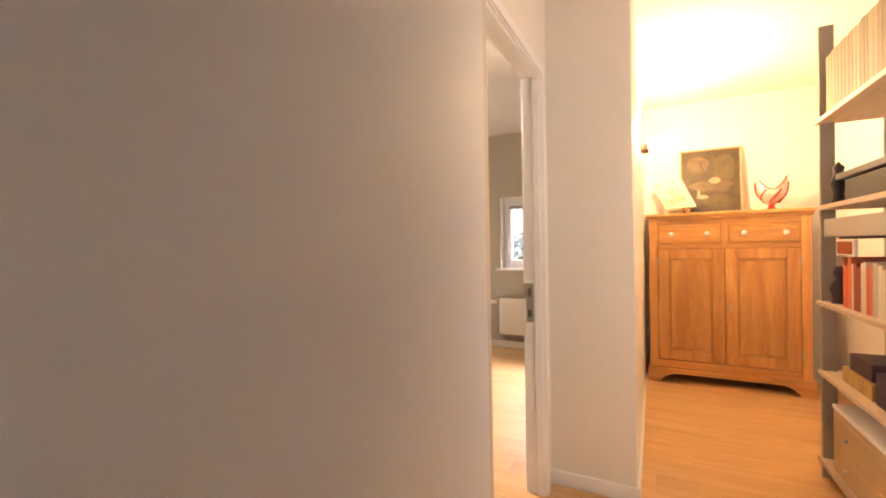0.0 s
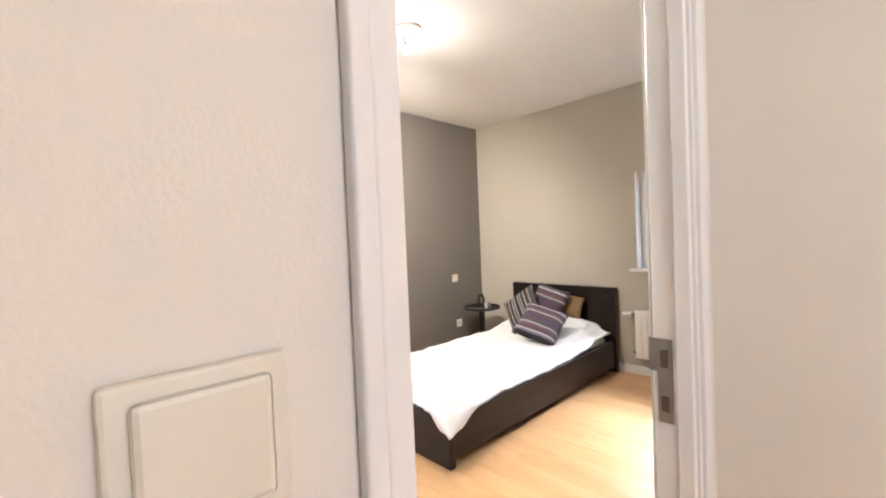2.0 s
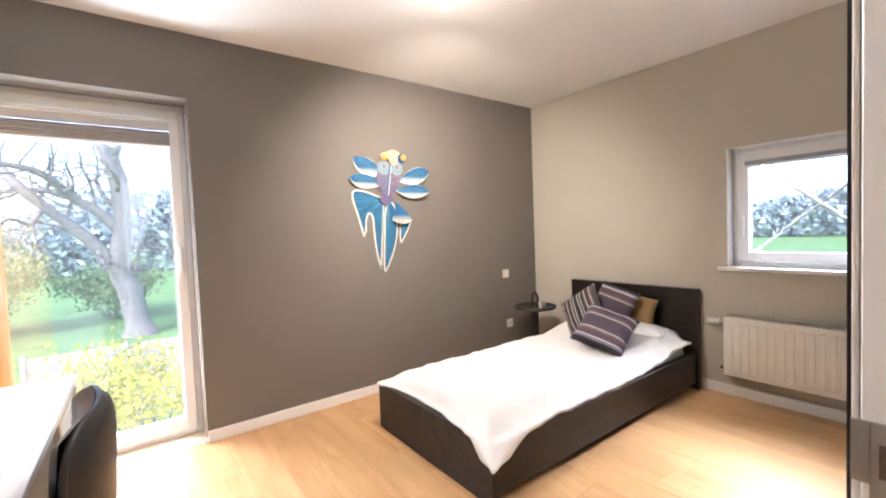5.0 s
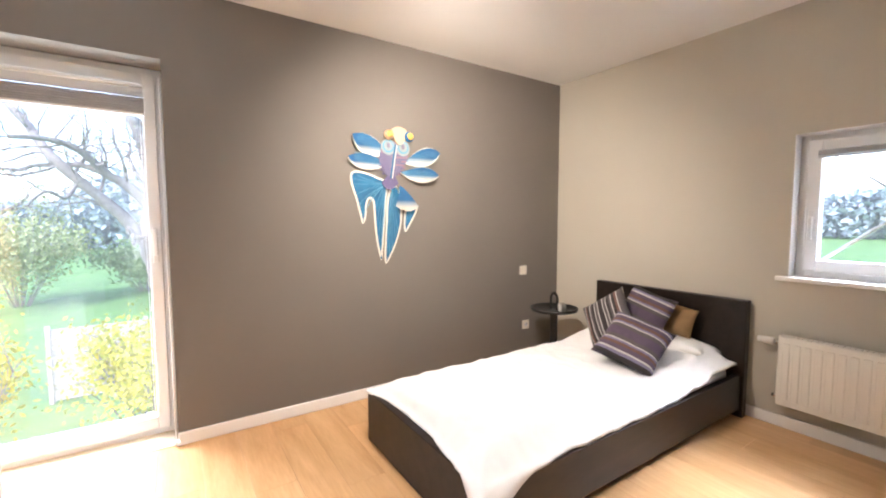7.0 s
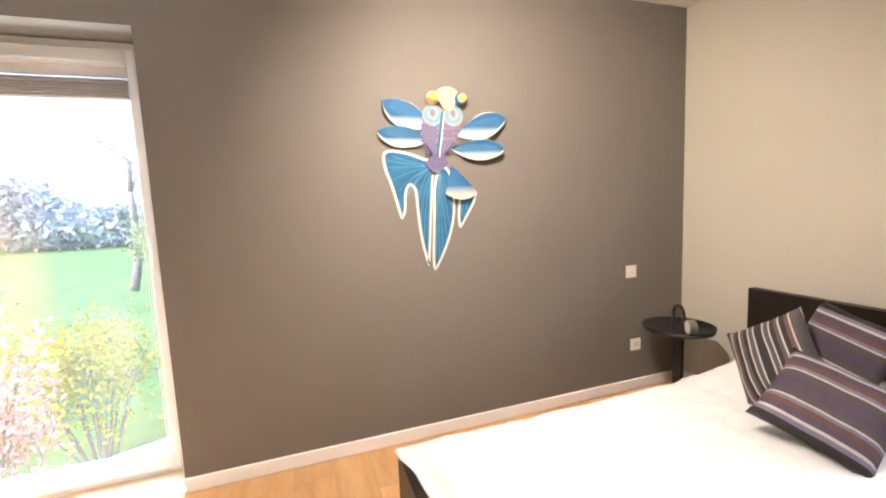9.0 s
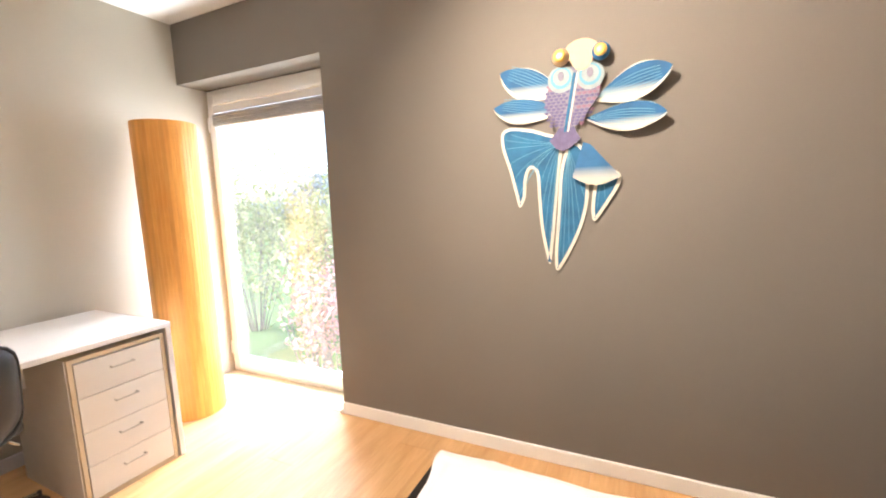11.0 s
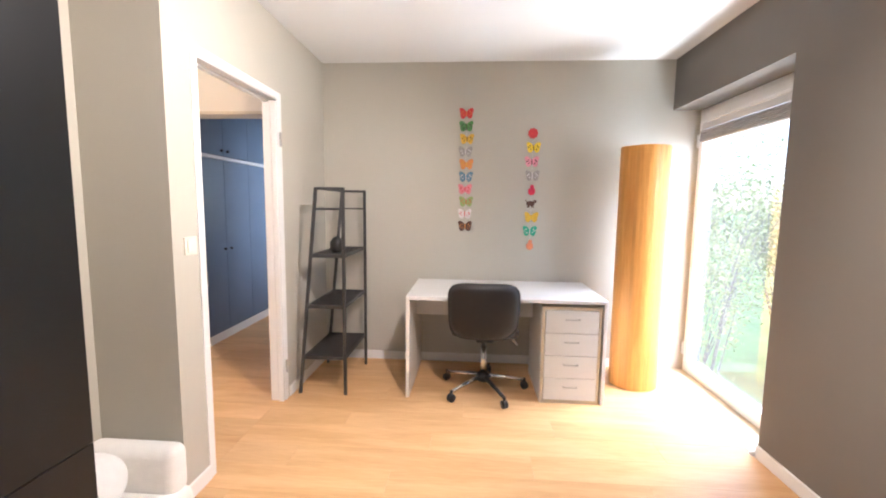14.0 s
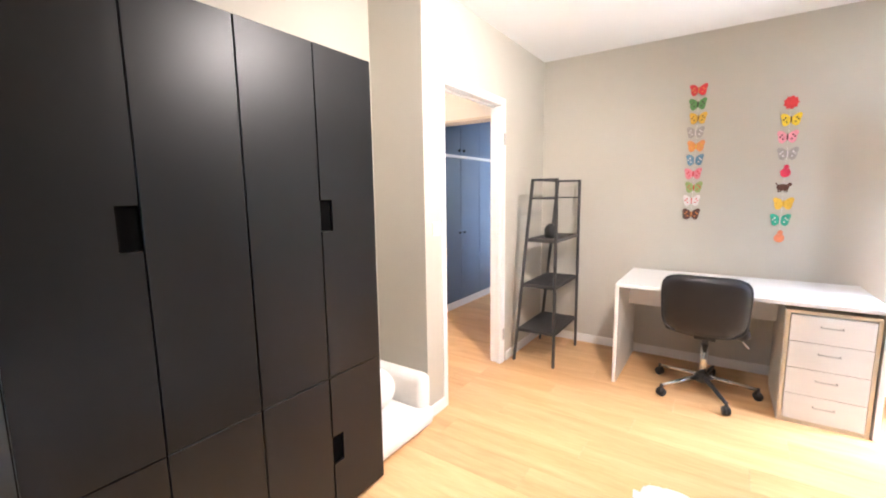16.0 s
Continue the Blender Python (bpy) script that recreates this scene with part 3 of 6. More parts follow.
duvet()


def cushion_mesh(bm, w, h, fat, seed=0.0, n=20):
    """A soft pillow in its own frame: w across x, h across z, thickness along y."""
    for side in (-1, 1):
        def place(u, v):
            a, c = 2 * u - 1, 2 * v - 1
            pinch_x = 1 - 0.07 * (1 - c * c)
            pinch_z = 1 - 0.07 * (1 - a * a)
            dome = max(0.0, (1 - a ** 4) * (1 - c ** 4)) ** 0.55
            wr = 0.010 * wavy(a, c, 2.2, seed + side) * dome
            return (a * w / 2 * pinch_x, side * (fat / 2 * dome + wr), c * h / 2 * pinch_z)
        grid_sheet(bm, n, n, place)
    bmesh.ops.remove_doubles(bm, verts=bm.verts, dist=0.0005)
    return bm


GREY, PURPLE, LILAC, PALE, RUST, DARK = (0.085, 0.075, 0.075), (0.085, 0.06, 0.095), (0.17, 0.15, 0.23), (0.44, 0.42, 0.40), (0.13, 0.07, 0.055), (0.03, 0.024, 0.024)
M_STRIPE_A = stripe_mat("woven_purple_stripes", "Z", [(0.0, PURPLE), (0.14, GREY), (0.26, PALE), (0.30, LILAC), (0.36, RUST), (0.46, PURPLE), (0.58, PALE), (0.63, LILAC), (0.70, DARK), (0.80, PURPLE), (0.93, PALE)], 0.21)
M_STRIPE_B = stripe_mat("woven_grey_stripes", "X", [(0.0, DARK), (0.12, PALE), (0.17, GREY), (0.30, PALE), (0.34, DARK), (0.46, GREY), (0.56, PALE), (0.61, DARK), (0.74, RUST), (0.84, PALE), (0.88, GREY)], 0.155)
M_MUSTARD = mat("ochre_cotton", (0.26, 0.16, 0.07), 0.9, var=0.12, scale=20, bump=0.5, grain=400)


def cushion(name, place, w, h, fat, material, label, category="cushion", seed=0.0):
    ob = new(name, mesh_of(name, cushion_mesh(bmesh.new(), w, h, fat, seed), material, smooth=True))
    ob.matrix_basis = place
    ORIGIN[ob.name] = Vector((0, 0, 0))
    return tagged(ob, label, category)


cushion("bed_pillow", pose(1.16, 4.16, 0.42, 80, 0, 2), 0.70, 0.36, 0.13, M_LINEN, "plump white bed pillow against the headboard", "pillow", 1.0)
cushion("cushion", pose(1.19, 4.23, 0.585, -10, 8, -4), 0.36, 0.22, 0.10, M_MUSTARD, "ochre cotton cushion behind striped cushions", seed=5.0)
cushion("cushion", pose(1.075, 4.10, 0.60, -24, 12, -8), 0.36, 0.36, 0.14, M_STRIPE_A, "purple and grey striped cushion leaning on the headboard", seed=2.0)
cushion("cushion", pose(0.955, 3.86, 0.57, -28, -34, 12), 0.36, 0.37, 0.13, M_STRIPE_B, "grey, brown and white striped cushion tilted on the bed", seed=3.0)
cushion("cushion", pose(1.245, 3.70, 0.505, -50, 16, 14), 0.38, 0.36, 0.15, M_STRIPE_A, "purple striped cushion lying in front on the duvet", seed=4.0)


# ---- side table ----
def side_table():
    c = (0.31, 4.02)
    t = thing("side_table", (*c, 0), "round black metal side table with an arched grip", "side table")
    part("tray", lathe(bmesh.new(), (*c, 0.5), [(0.0, 0), (0.18, 0), (0.195, 0.004), (0.20, 0.028), (0.193, 0.028), (0.186, 0.008), (0.0, 0.008)], 40), M_BLACK, t, smooth=True)
    part("column", bx(c[0] - 0.035, c[0] + 0.035, c[1] - 0.012, c[1] + 0.012, 0.012, 0.5, bevel=0.005), M_BLACK, t)
    part("base_plate", lathe(bmesh.new(), (*c, 0), [(0.0, 0), (0.17, 0), (0.17, 0.012), (0.0, 0.014)], 36), M_BLACK, t)
    bm = bmesh.new()
    pts = [(c[0] - 0.035 + 0.0, c[1], 0.5)] + [(c[0] + 0.035 * math.cos(a), c[1], 0.60 + 0.05 * math.sin(a)) for a in (math.pi * (1 - k / 10) for k in range(11))] + [(c[0] + 0.035, c[1], 0.5)]
    for p, q in zip(pts, pts[1:]):
        tube(bm, p, q, 0.011, n=8)
    part("grip", bm, M_BLACK, t, smooth=True)
    a = thing("alarm_clock", (0.42, 3.985, 0.508), "small round silver clock on the side table", "clock")
    part("case", tb((0.42, 3.965, 0.553), (0.435, 4.0, 0.553), 0.042, n=24), M_STEEL, a)
    part("dial", tb((0.4192, 3.9635, 0.553), (0.4196, 3.9643, 0.553), 0.034, n=24), M_WHITE, a, "pale round dial")
    part("foot", bx(0.405, 0.445, 3.97, 4.0, 0.508, 0.522, bevel=0.003), M_BLACK, a)


side_table()


# ---- radiator ----
def radiator():
    x0, x1, z0, z1, y0, y1 = 1.805, 2.72, 0.17, 0.585, 4.295, 4.375
    r = thing("radiator", ((x0 + x1) / 2, 4.33, z0), "cream enamelled panel radiator under the small window", "radiator")
    n = 18
    p = (x1 - x0 - 0.03) / n
    part("front_panel", bx(x0, x1, y0, y0 + 0.012, z0, z1, bevel=0.004), M_RAD, r)
    rib = mesh_of("rib", bx(0.007, p - 0.007, -0.006, 0.006, z0 + 0.035, z1 - 0.035, bevel=0.005, seg=2), M_RAD)
    for k in range(n):
        piece("rib", rib, r, (x0 + 0.015 + k * p, y0, 0))
    part("back_panel", bx(x0, x1, y1 - 0.012, y1, z0, z1, bevel=0.004), M_RAD, r)
    part("side_cover", bx(x0 - 0.003, x0 + 0.004, y0 + 0.006, y1, z0 + 0.005, z1 + 0.003, bevel=0.002), M_RAD, r)
    part("side_cover", bx(x1 - 0.004, x1 + 0.003, y0 + 0.006, y1, z0 + 0.005, z1 + 0.003, bevel=0.002), M_RAD, r)
    bm = bmesh.new()
    for k in range(40):
        a = x0 + 0.01 + k * (x1 - x0 - 0.02) / 40
        box(bm, a, a + 0.006, y0 + 0.008, y1 - 0.006, z1 - 0.003, z1 + 0.003)
    box(bm, x0, x1, y0 + 0.004, y0 + 0.012, z1 - 0.004, z1 + 0.003)
    part("grille", bm, M_RAD, r)
    for x in (x0 + 0.12, x1 - 0.12):
        part("bracket", bx(x - 0.015, x + 0.015, y1, NY, z0 + 0.05, z1 - 0.05), M_RAD, r)
    v = part("valve", tube(tb((x0, 4.335, z1 - 0.045), (x0 - 0.035, 4.335, z1 - 0.045), 0.013), (x0 - 0.03, 4.335, z1 - 0.045), (x0 - 0.03, 4.40, z1 - 0.045), 0.009), M_CHROME, r, "chrome valve", smooth=True)
    part("thermostat_knob", tb((x0 - 0.04, 4.335, z1 - 0.045), (x0 - 0.115, 4.335, z1 - 0.045), 0.024, 0.02, n=18), M_WHITE, v, smooth=True)
    part("return_valve", tube(tb((x0, 4.335, z0 + 0.04), (x0 - 0.03, 4.335, z0 + 0.04), 0.011), (x0 - 0.025, 4.335, z0 + 0.04), (x0 - 0.025, 4.40, z0 + 0.04), 0.008), M_CHROME, r, smooth=True)


radiator()


# ---- switches and sockets ----
def wall_switch(m, label, socket=False, half=0.041, rocker=0.0285):
    """Built on a wall that faces +x of its own frame."""
    s = new("wall_socket" if socket else "light_switch")
    s.empty_display_size = 0.05
    ORIGIN[s.name] = Vector((0, 0, 0))
    tagged(s, label, "socket" if socket else "switch")
    part("plate", bx(0.0, 0.009, -half, half, -half, half, bevel=0.003, seg=2), M_SWITCH, s)
    if socket:
        part("well", tb((0.0088, 0, 0), (0.0098, 0, 0), 0.02, n=24), M_BLINDW, s)
        for y in (-0.0095, 0.0095):
            # Black discs on the surface paint the shade of the pin holes.
            part("hole", tb((0.0094, y, 0), (0.0102, y, 0), 0.0028, n=8), M_HOLESHADE, s)
        part("earth_pin", tb((0.0098, 0, 0.011), (0.016, 0, 0.011), 0.0024, n=8), M_STEEL, s)
    else:
        part("rocker", bx(0.0085, 0.0135, -rocker, rocker, -rocker - 0.002, rocker + 0.002, bevel=0.004, seg=2), M_SWITCH, s)
    s.matrix_basis = m
    return s


wall_switch(pose(0, 3.945, 0.825), "white light switch on the taupe wall")
wall_switch(pose(0, 3.985, 0.318), "white wall socket low on the taupe wall", socket=True)
wall_switch(pose(EX, 1.755, 1.17, 0, 0, 180), "white light switch beside the bedroom door")
wall_switch(pose(HX, 0.714, 1.166), "cream light switch on the hall wall", half=0.046, rocker=0.034)


# ---- fish kite on the wall ----
M_KITE = mat("painted_blue_silk", (0.020, 0.125, 0.30), 0.75, var=0.5, scale=14, bump=0.2, grain=300)
M_KITE2 = mat("painted_teal_silk", (0.016, 0.115, 0.23), 0.75, var=0.4, scale=14, bump=0.2, grain=300)
M_KITEW = mat("cream_silk", (0.62, 0.60, 0.51), 0.8, var=0.06, scale=20, bump=0.2, grain=300)
M_SCALE = mat("lilac_scales", (0.115, 0.10, 0.19), 0.8, var=0.25, scale=40)
M_SCALEP = mat("pink_scales", (0.22, 0.12, 0.17), 0.8, var=0.25, scale=40)
M_GOLD = mat("gold_paint", (0.72, 0.48, 0.12), 0.35, 0.5, var=0.1)
M_PEACH = mat("peach_silk", (0.60, 0.42, 0.26), 0.8, var=0.1)
M_INK = mat("ink", (0.03, 0.035, 0.08), 0.6)
M_VEIN = mat("pale_vein", (0.12, 0.30, 0.42), 0.8)
M_EYE = mat("pale_grey_silk", (0.25, 0.30, 0.31), 0.8, var=0.15, scale=30)
M_BODY = mat("pale_lilac_silk", (0.19, 0.18, 0.23), 0.8, var=0.15, scale=30)


from mathutils.geometry import tessellate_polygon


def fade_mat(name, top, low):
    """Silk dyed blue that fades to cream at its lower edge."""
    m = mat(name, top, 0.75, var=0.3, scale=14, bump=0.2, grain=300)
    t = m.node_tree
    b = t.nodes["Principled BSDF"]
    src = b.inputs["Base Color"].links[0].from_socket
    tc, sep, ramp, mix = (t.nodes.new(n) for n in ("ShaderNodeTexCoord", "ShaderNodeSeparateXYZ", "ShaderNodeMapRange", "ShaderNodeMixRGB"))
    t.links.new(tc.outputs["Generated"], sep.inputs[0])
    t.links.new(sep.outputs["Z"], ramp.inputs["Value"])
    ramp.inputs["From Min"].default_value, ramp.inputs["From Max"].default_value = 0.05, 0.42
    t.links.new(ramp.outputs[0], mix.inputs[0])
    mix.inputs[1].default_value = (*low, 1)
    t.links.new(src, mix.inputs[2])
    t.links.new(mix.outputs[0], b.inputs["Base Color"])
    return m


M_FADE = fade_mat("blue_silk_fading", (0.012, 0.095, 0.22), (0.62, 0.60, 0.51))


def kite():
    k = thing("fish_kite", (0.0, 2.66, 1.5), "blue and white painted silk goldfish kite hung on wall", "kite")
    cy = 2.655

    def at(off):
        return lambda u, v, w: (off + w, cy + u, v)

    def lean(v):
        return 0.16 * (v - 1.84)

    def petal(off, base, tip, wide, droop, n=26, lift=0.0, grow=1.0):
        """A fin from base to tip: rounded, widest beyond the middle; it leans off the wall to the tip."""
        b, t = Vector(base), Vector(tip)
        d = t - b
        across = Vector((-d.y, d.x)).normalized()
        up = [b + d * s + across * (wide * grow * math.sin(math.pi * min(1, s ** 1.35)) ** 0.75 - droop * s * s) for s in (i / n for i in range(n + 1))]
        dn = [b + d * s - across * (wide * grow * 0.8 * math.sin(math.pi * min(1, s ** 1.2)) ** 0.75 + droop * s * s) for s in (i / n for i in range(n, -1, -1))]
        out = [(p.x, p.y) for p in up] + [(p.x, p.y) for p in dn[1:-1]]
        length = d.length
        return out, lambda u, v, w: (off + w + lift * ((Vector((u, v)) - b).dot(d) / length / length), cy + u, v)

    fins = [((-0.05, 1.735), (-0.325, 1.868), 0.076, 0.012), ((-0.06, 1.665), (-0.360, 1.722), 0.062, 0.016), ((0.07, 1.70), (0.360, 1.765), 0.074, -0.016), ((0.04, 1.625), (0.340, 1.592), 0.066, -0.02)]
    for base, tip, wide, droop in fins:
        s = 1 if tip[0] > 0 else -1
        lift = 0.045 if s > 0 else 0.02
        out, place = petal(0.012, base, tip, wide, droop * s, lift=lift)
        fin = part("fin", plate(bmesh.new(), out, 0.003, place), M_KITEW, k, "cream-edged blue fin")
        b, t = Vector(base), Vector(tip)
        shift = Vector((0.0, 0.018))
        b2, t2 = b + shift * 0.35, t + shift * 0.3
        out, place = petal(0.0155, b2, t2, wide * 0.86, droop * s, lift=lift)
        part("fin_panel", plate(bmesh.new(), out, 0.002, place), M_FADE, fin)
        bm = bmesh.new()
        for q in range(-2, 4):
            pts = []
            for i in range(9):
                f = 0.06 + 0.80 * i / 8
                d = t2 - b2
                across = Vector((-d.y, d.x)).normalized()
                p = b2 + d * f + across * (s * wide * 0.17 * q * math.sin(math.pi * min(1, f * 0.8)))
                pts.append((0.0185 + lift * f, cy + p.x, p.y))
            for p, r in zip(pts, pts[1:]):
                bar(bm, p, r, 0.0015)
        part("vein", bm, M_VEIN, fin)
    # body: a shield with rows of scales and a bright back line
    n = 30
    out = []
    for i in range(n):
        a = 2 * math.pi * i / n
        r = 1 if math.sin(a) > 0 else 1 + 0.25 * math.sin(a) ** 2
        wid = 0.118 if math.sin(a) > -0.2 else 0.118 * (1 + 0.6 * (math.sin(a) + 0.2))
        v = 1.728 + 0.122 * r * math.sin(a)
        out.append((wid * 0.94 * math.cos(a) + lean(v), v))
    body = part("body", plate(bmesh.new(), out, 0.014, at(0.014)), M_BODY, k, "body with lilac scales")
    rows = mesh_of("scale", plate(bmesh.new(), [(-0.0095, 0.005), (-0.0085, -0.003), (0.0, -0.0065), (0.0085, -0.003), (0.0095, 0.005), (0.0, 0.0062)], 0.0015, lambda u, v, w: (w, u, v)), M_SCALE)
    rows2 = mesh_of("scale", plate(bmesh.new(), [(-0.0095, 0.005), (-0.0085, -0.003), (0.0, -0.0065), (0.0085, -0.003), (0.0095, 0.005), (0.0, 0.0062)], 0.0015, lambda u, v, w: (w, u, v)), M_SCALEP)
    for r in range(13):
        z = 1.775 - 0.0138 * r
        half = 0.106 * math.sqrt(max(0.05, 1 - ((z - 1.735) / 0.16) ** 2))
        q = -half + (0.01 if r % 2 else 0)
        while q < half:
            if abs(q) > 0.016:
                piece("scale", rows2 if (q > 0 and (r * 7 + int(q * 300)) % 3 == 0) or r < 2 else rows, body, (0.0285, cy + q + lean(z), z))
            q += 0.021
    for w0, w1, m, thick in ((-0.009, 0.003, M_KITE2, 0.004), (0.006, 0.012, M_KITEW, 0.003)):
        line = [(w0 + lean(1.82), 1.82), (w1 + lean(1.82), 1.82), (w1 + lean(1.58), 1.58), (w0 + lean(1.58), 1.58)]
        part("back_line", plate(bmesh.new(), line, thick, at(0.0285)), m, body)
    out = [(u + lean(v), v) for u, v in ((-0.032, 1.600), (0.032, 1.600), (0.040, 1.582), (0.066, 1.548), (0.032, 1.512), (0.0, 1.498), (-0.032, 1.512), (-0.066, 1.548), (-0.040, 1.582))]
    part("tail_root", plate(bmesh.new(), out, 0.012, at(0.018)), M_SCALE, k, "lilac scaled tail root")
    # face
    for y in (-0.062, 0.056):
        e = part("eye_patch", tb((0.026, cy + y, 1.80), (0.031, cy + y, 1.80), 0.056, n=28), M_EYE, k)
        part("ring", tb((0.031, cy + y, 1.805), (0.0325, cy + y, 1.805), 0.044, n=26), M_VEIN, e)
        part("ring", tb((0.0325, cy + y, 1.808), (0.034, cy + y, 1.808), 0.034, n=26), M_EYE, e)
        part("pupil", ball(bmesh.new(), (0.034, cy + y, 1.812), 0.013, 0.25, 1, 1.5, 14, 8), M_BODY, e, smooth=True)
    out = [(0.022 + 0.075 * math.cos(a) * (1.0 if math.sin(a) > 0 else 0.6), 1.886 + 0.062 * math.sin(a)) for a in (2 * math.pi * i / 24 for i in range(24))]
    part("forehead", plate(bmesh.new(), out, 0.03, at(0.012)), M_PEACH, k, "peach forehead")
    for y, m in ((-0.062, M_PEACH), (0.098, M_KITE)):
        p = part("eyeball", ball(bmesh.new(), (0.042, cy + y, 1.886), 0.036, 0.7, 1, 1, 18, 12), m, k, "bulging gold eye", smooth=True)
        part("iris", lathe(bmesh.new(), (0, 0, 0), [(0.025, 0), (0.025, 0.004), (0.012, 0.008), (0.0, 0.008)], 20), M_GOLD, p, smooth=True)
        p.children[0].matrix_basis = Matrix.Translation(Vector((0.065, cy + y, 1.886)) - ORIGIN[p.name]) @ Matrix.Rotation(radians(90), 4, "Y")
        p.children[0].data.transform(Matrix.Translation(ORIGIN[p.name]))
    # tail: a fan that drips into a long lobe, a second long lobe, and a loose folded end
    def smooth_line(pts, m=5):
        out = []
        n = len(pts)
        for i in range(n):
            a, b, c, d = (Vector(pts[(i + q) % n]) for q in (-1, 0, 1, 2))
            for r in range(m):
                s = r / m
                v = 0.5 * (2 * b + (c - a) * s + (2 * a - 5 * b + 4 * c - d) * s * s + (3 * b - a - 3 * c + d) * s ** 3)
                out.append((v.x, v.y))
        return out

    def inset(out, w):
        n = len(out)
        res = []
        for i in range(n):
            d = Vector(out[(i + 1) % n]) - Vector(out[i - 1])
            nrm = Vector((-d.y, d.x)).normalized()
            res.append((out[i][0] + nrm.x * w, out[i][1] + nrm.y * w))
        return res

    def sheet(out, thick, off):
        bm = bmesh.new()
        low = [bm.verts.new((off, cy + u, v)) for u, v in out]
        high = [bm.verts.new((off + thick, cy + u, v)) for u, v in out]
        for a, b, c in tessellate_polygon([[Vector((u, v, 0)) for u, v in out]]):
            bm.faces.new((high[a], high[b], high[c]))
            bm.faces.new((low[c], low[b], low[a]))
        for i in range(len(out)):
            bm.faces.new((low[i - 1], low[i], high[i], high[i - 1]))
        bmesh.ops.recalc_face_normals(bm, faces=bm.faces[:])
        return bm

    fan = [(-0.06, 1.55), (-0.13, 1.585), (-0.21, 1.612), (-0.295, 1.624), (-0.337, 1.60), (-0.335, 1.53), (-0.303, 1.43), (-0.277, 1.33), (-0.255, 1.257), (-0.228, 1.30), (-0.221, 1.38), (-0.208, 1.425), (-0.190, 1.43), (-0.174, 1.40), (-0.168, 1.30), (-0.157, 1.17), (-0.137, 1.06), (-0.115, 0.992), (-0.100, 1.08), (-0.086, 1.25), (-0.072, 1.42)]
    lobe = [(-0.03, 1.53), (-0.068, 1.42), (-0.080, 1.22), (-0.092, 1.05), (-0.086, 0.97), (-0.060, 0.985), (-0.005, 1.09), (0.035, 1.20), (0.053, 1.31), (0.046, 1.45), (0.02, 1.52)]
    loose = [(0.090, 1.40), (0.065, 1.27), (0.076, 1.192), (0.122, 1.25), (0.183, 1.365), (0.150, 1.41)]
    rays = {"fan": [(-0.29, 1.595), (-0.315, 1.57), (-0.316, 1.53), (-0.296, 1.46), (-0.275, 1.39), (-0.256, 1.31), (-0.238, 1.33), (-0.226, 1.42), (-0.185, 1.44), (-0.155, 1.36), (-0.148, 1.25), (-0.136, 1.14), (-0.118, 1.06), (-0.104, 1.14), (-0.092, 1.26)], "lobe": [(-0.080, 1.12), (-0.074, 1.03), (-0.055, 1.03), (-0.030, 1.08), (-0.006, 1.13), (0.016, 1.20), (0.034, 1.30)], "loose": [(0.088, 1.25), (0.120, 1.29), (0.155, 1.36)]}
    for q, (which, pts, root) in enumerate((("fan", fan, (-0.07, 1.535)), ("lobe", lobe, (-0.032, 1.51)), ("loose", loose, (0.110, 1.41)))):
        off = 0.006 + 0.004 * q
        out = smooth_line(pts)
        lob = part("tail_lobe", sheet(out, 0.002, off), M_KITEW, k, "cream-hemmed blue tail lobe")
        part("lobe_panel", sheet(inset(out, 0.014), 0.001, off + 0.0022), M_KITE2, lob)
        bm = bmesh.new()
        for e in rays[which]:
            mid = (root[0] + (e[0] - root[0]) * (0.72 if which == "fan" else 0.5), root[1] + (e[1] - root[1]) * 0.42)
            line = [(root[0] * (1 - s) ** 2 + 2 * mid[0] * s * (1 - s) + e[0] * s * s, root[1] * (1 - s) ** 2 + 2 * mid[1] * s * (1 - s) + e[1] * s * s) for s in (i / 8 for i in range(9))]
            for p, r in zip(line, line[1:]):
                bar(bm, (off + 0.0046, cy + p[0], p[1]), (off + 0.0046, cy + r[0], r[1]), 0.0017)
        part("ray", bm, M_VEIN, lob)
    # the folded flap, blue above a pale lower edge
    bm = bmesh.new()
    grid_sheet(bm, 16, 16, lambda u, v: (0.022 + 0.040 * math.sin(math.pi * v * 0.75) * (0.6 + 0.4 * math.sin(math.pi * u)), cy + 0.030 + 0.028 * u + v * (-0.042 + 0.165 * u), 1.533 - 0.012 * u - v * (0.149 - 0.008 * u) - 0.034 * v * math.sin(math.pi * u)))
    part("flap", bm, M_FADE, k, "flap folded forward", smooth=True)


kite()


# ---- desk, drawers, chair ----
def desk():
    x0, x1, y0, y1, h = 0.665, 2.045, 0.03, 0.735, 0.735
    d = thing("desk", ((x0 + x1) / 2, 0.4, 0), "white ash-foil desk standing against the wall", "desk")
    part("desktop", bx(x0, x1, y0, y1, h - 0.025, h, bevel=0.002), M_DESK, d)
    part("side_panel", bx(x0, x0 + 0.025, y0, y1 - 0.003, 0, h - 0.0252, bevel=0.0015), M_DESK, d)
    part("side_panel", bx(x1 - 0.025, x1, y0, y1 - 0.003, 0, h - 0.0252, bevel=0.0015), M_DESK, d)
    part("back_panel", bx(x0 + 0.025, x1 - 0.025, 0.30, 0.318, 0.50, h - 0.0252), M_DESK, d)


desk()


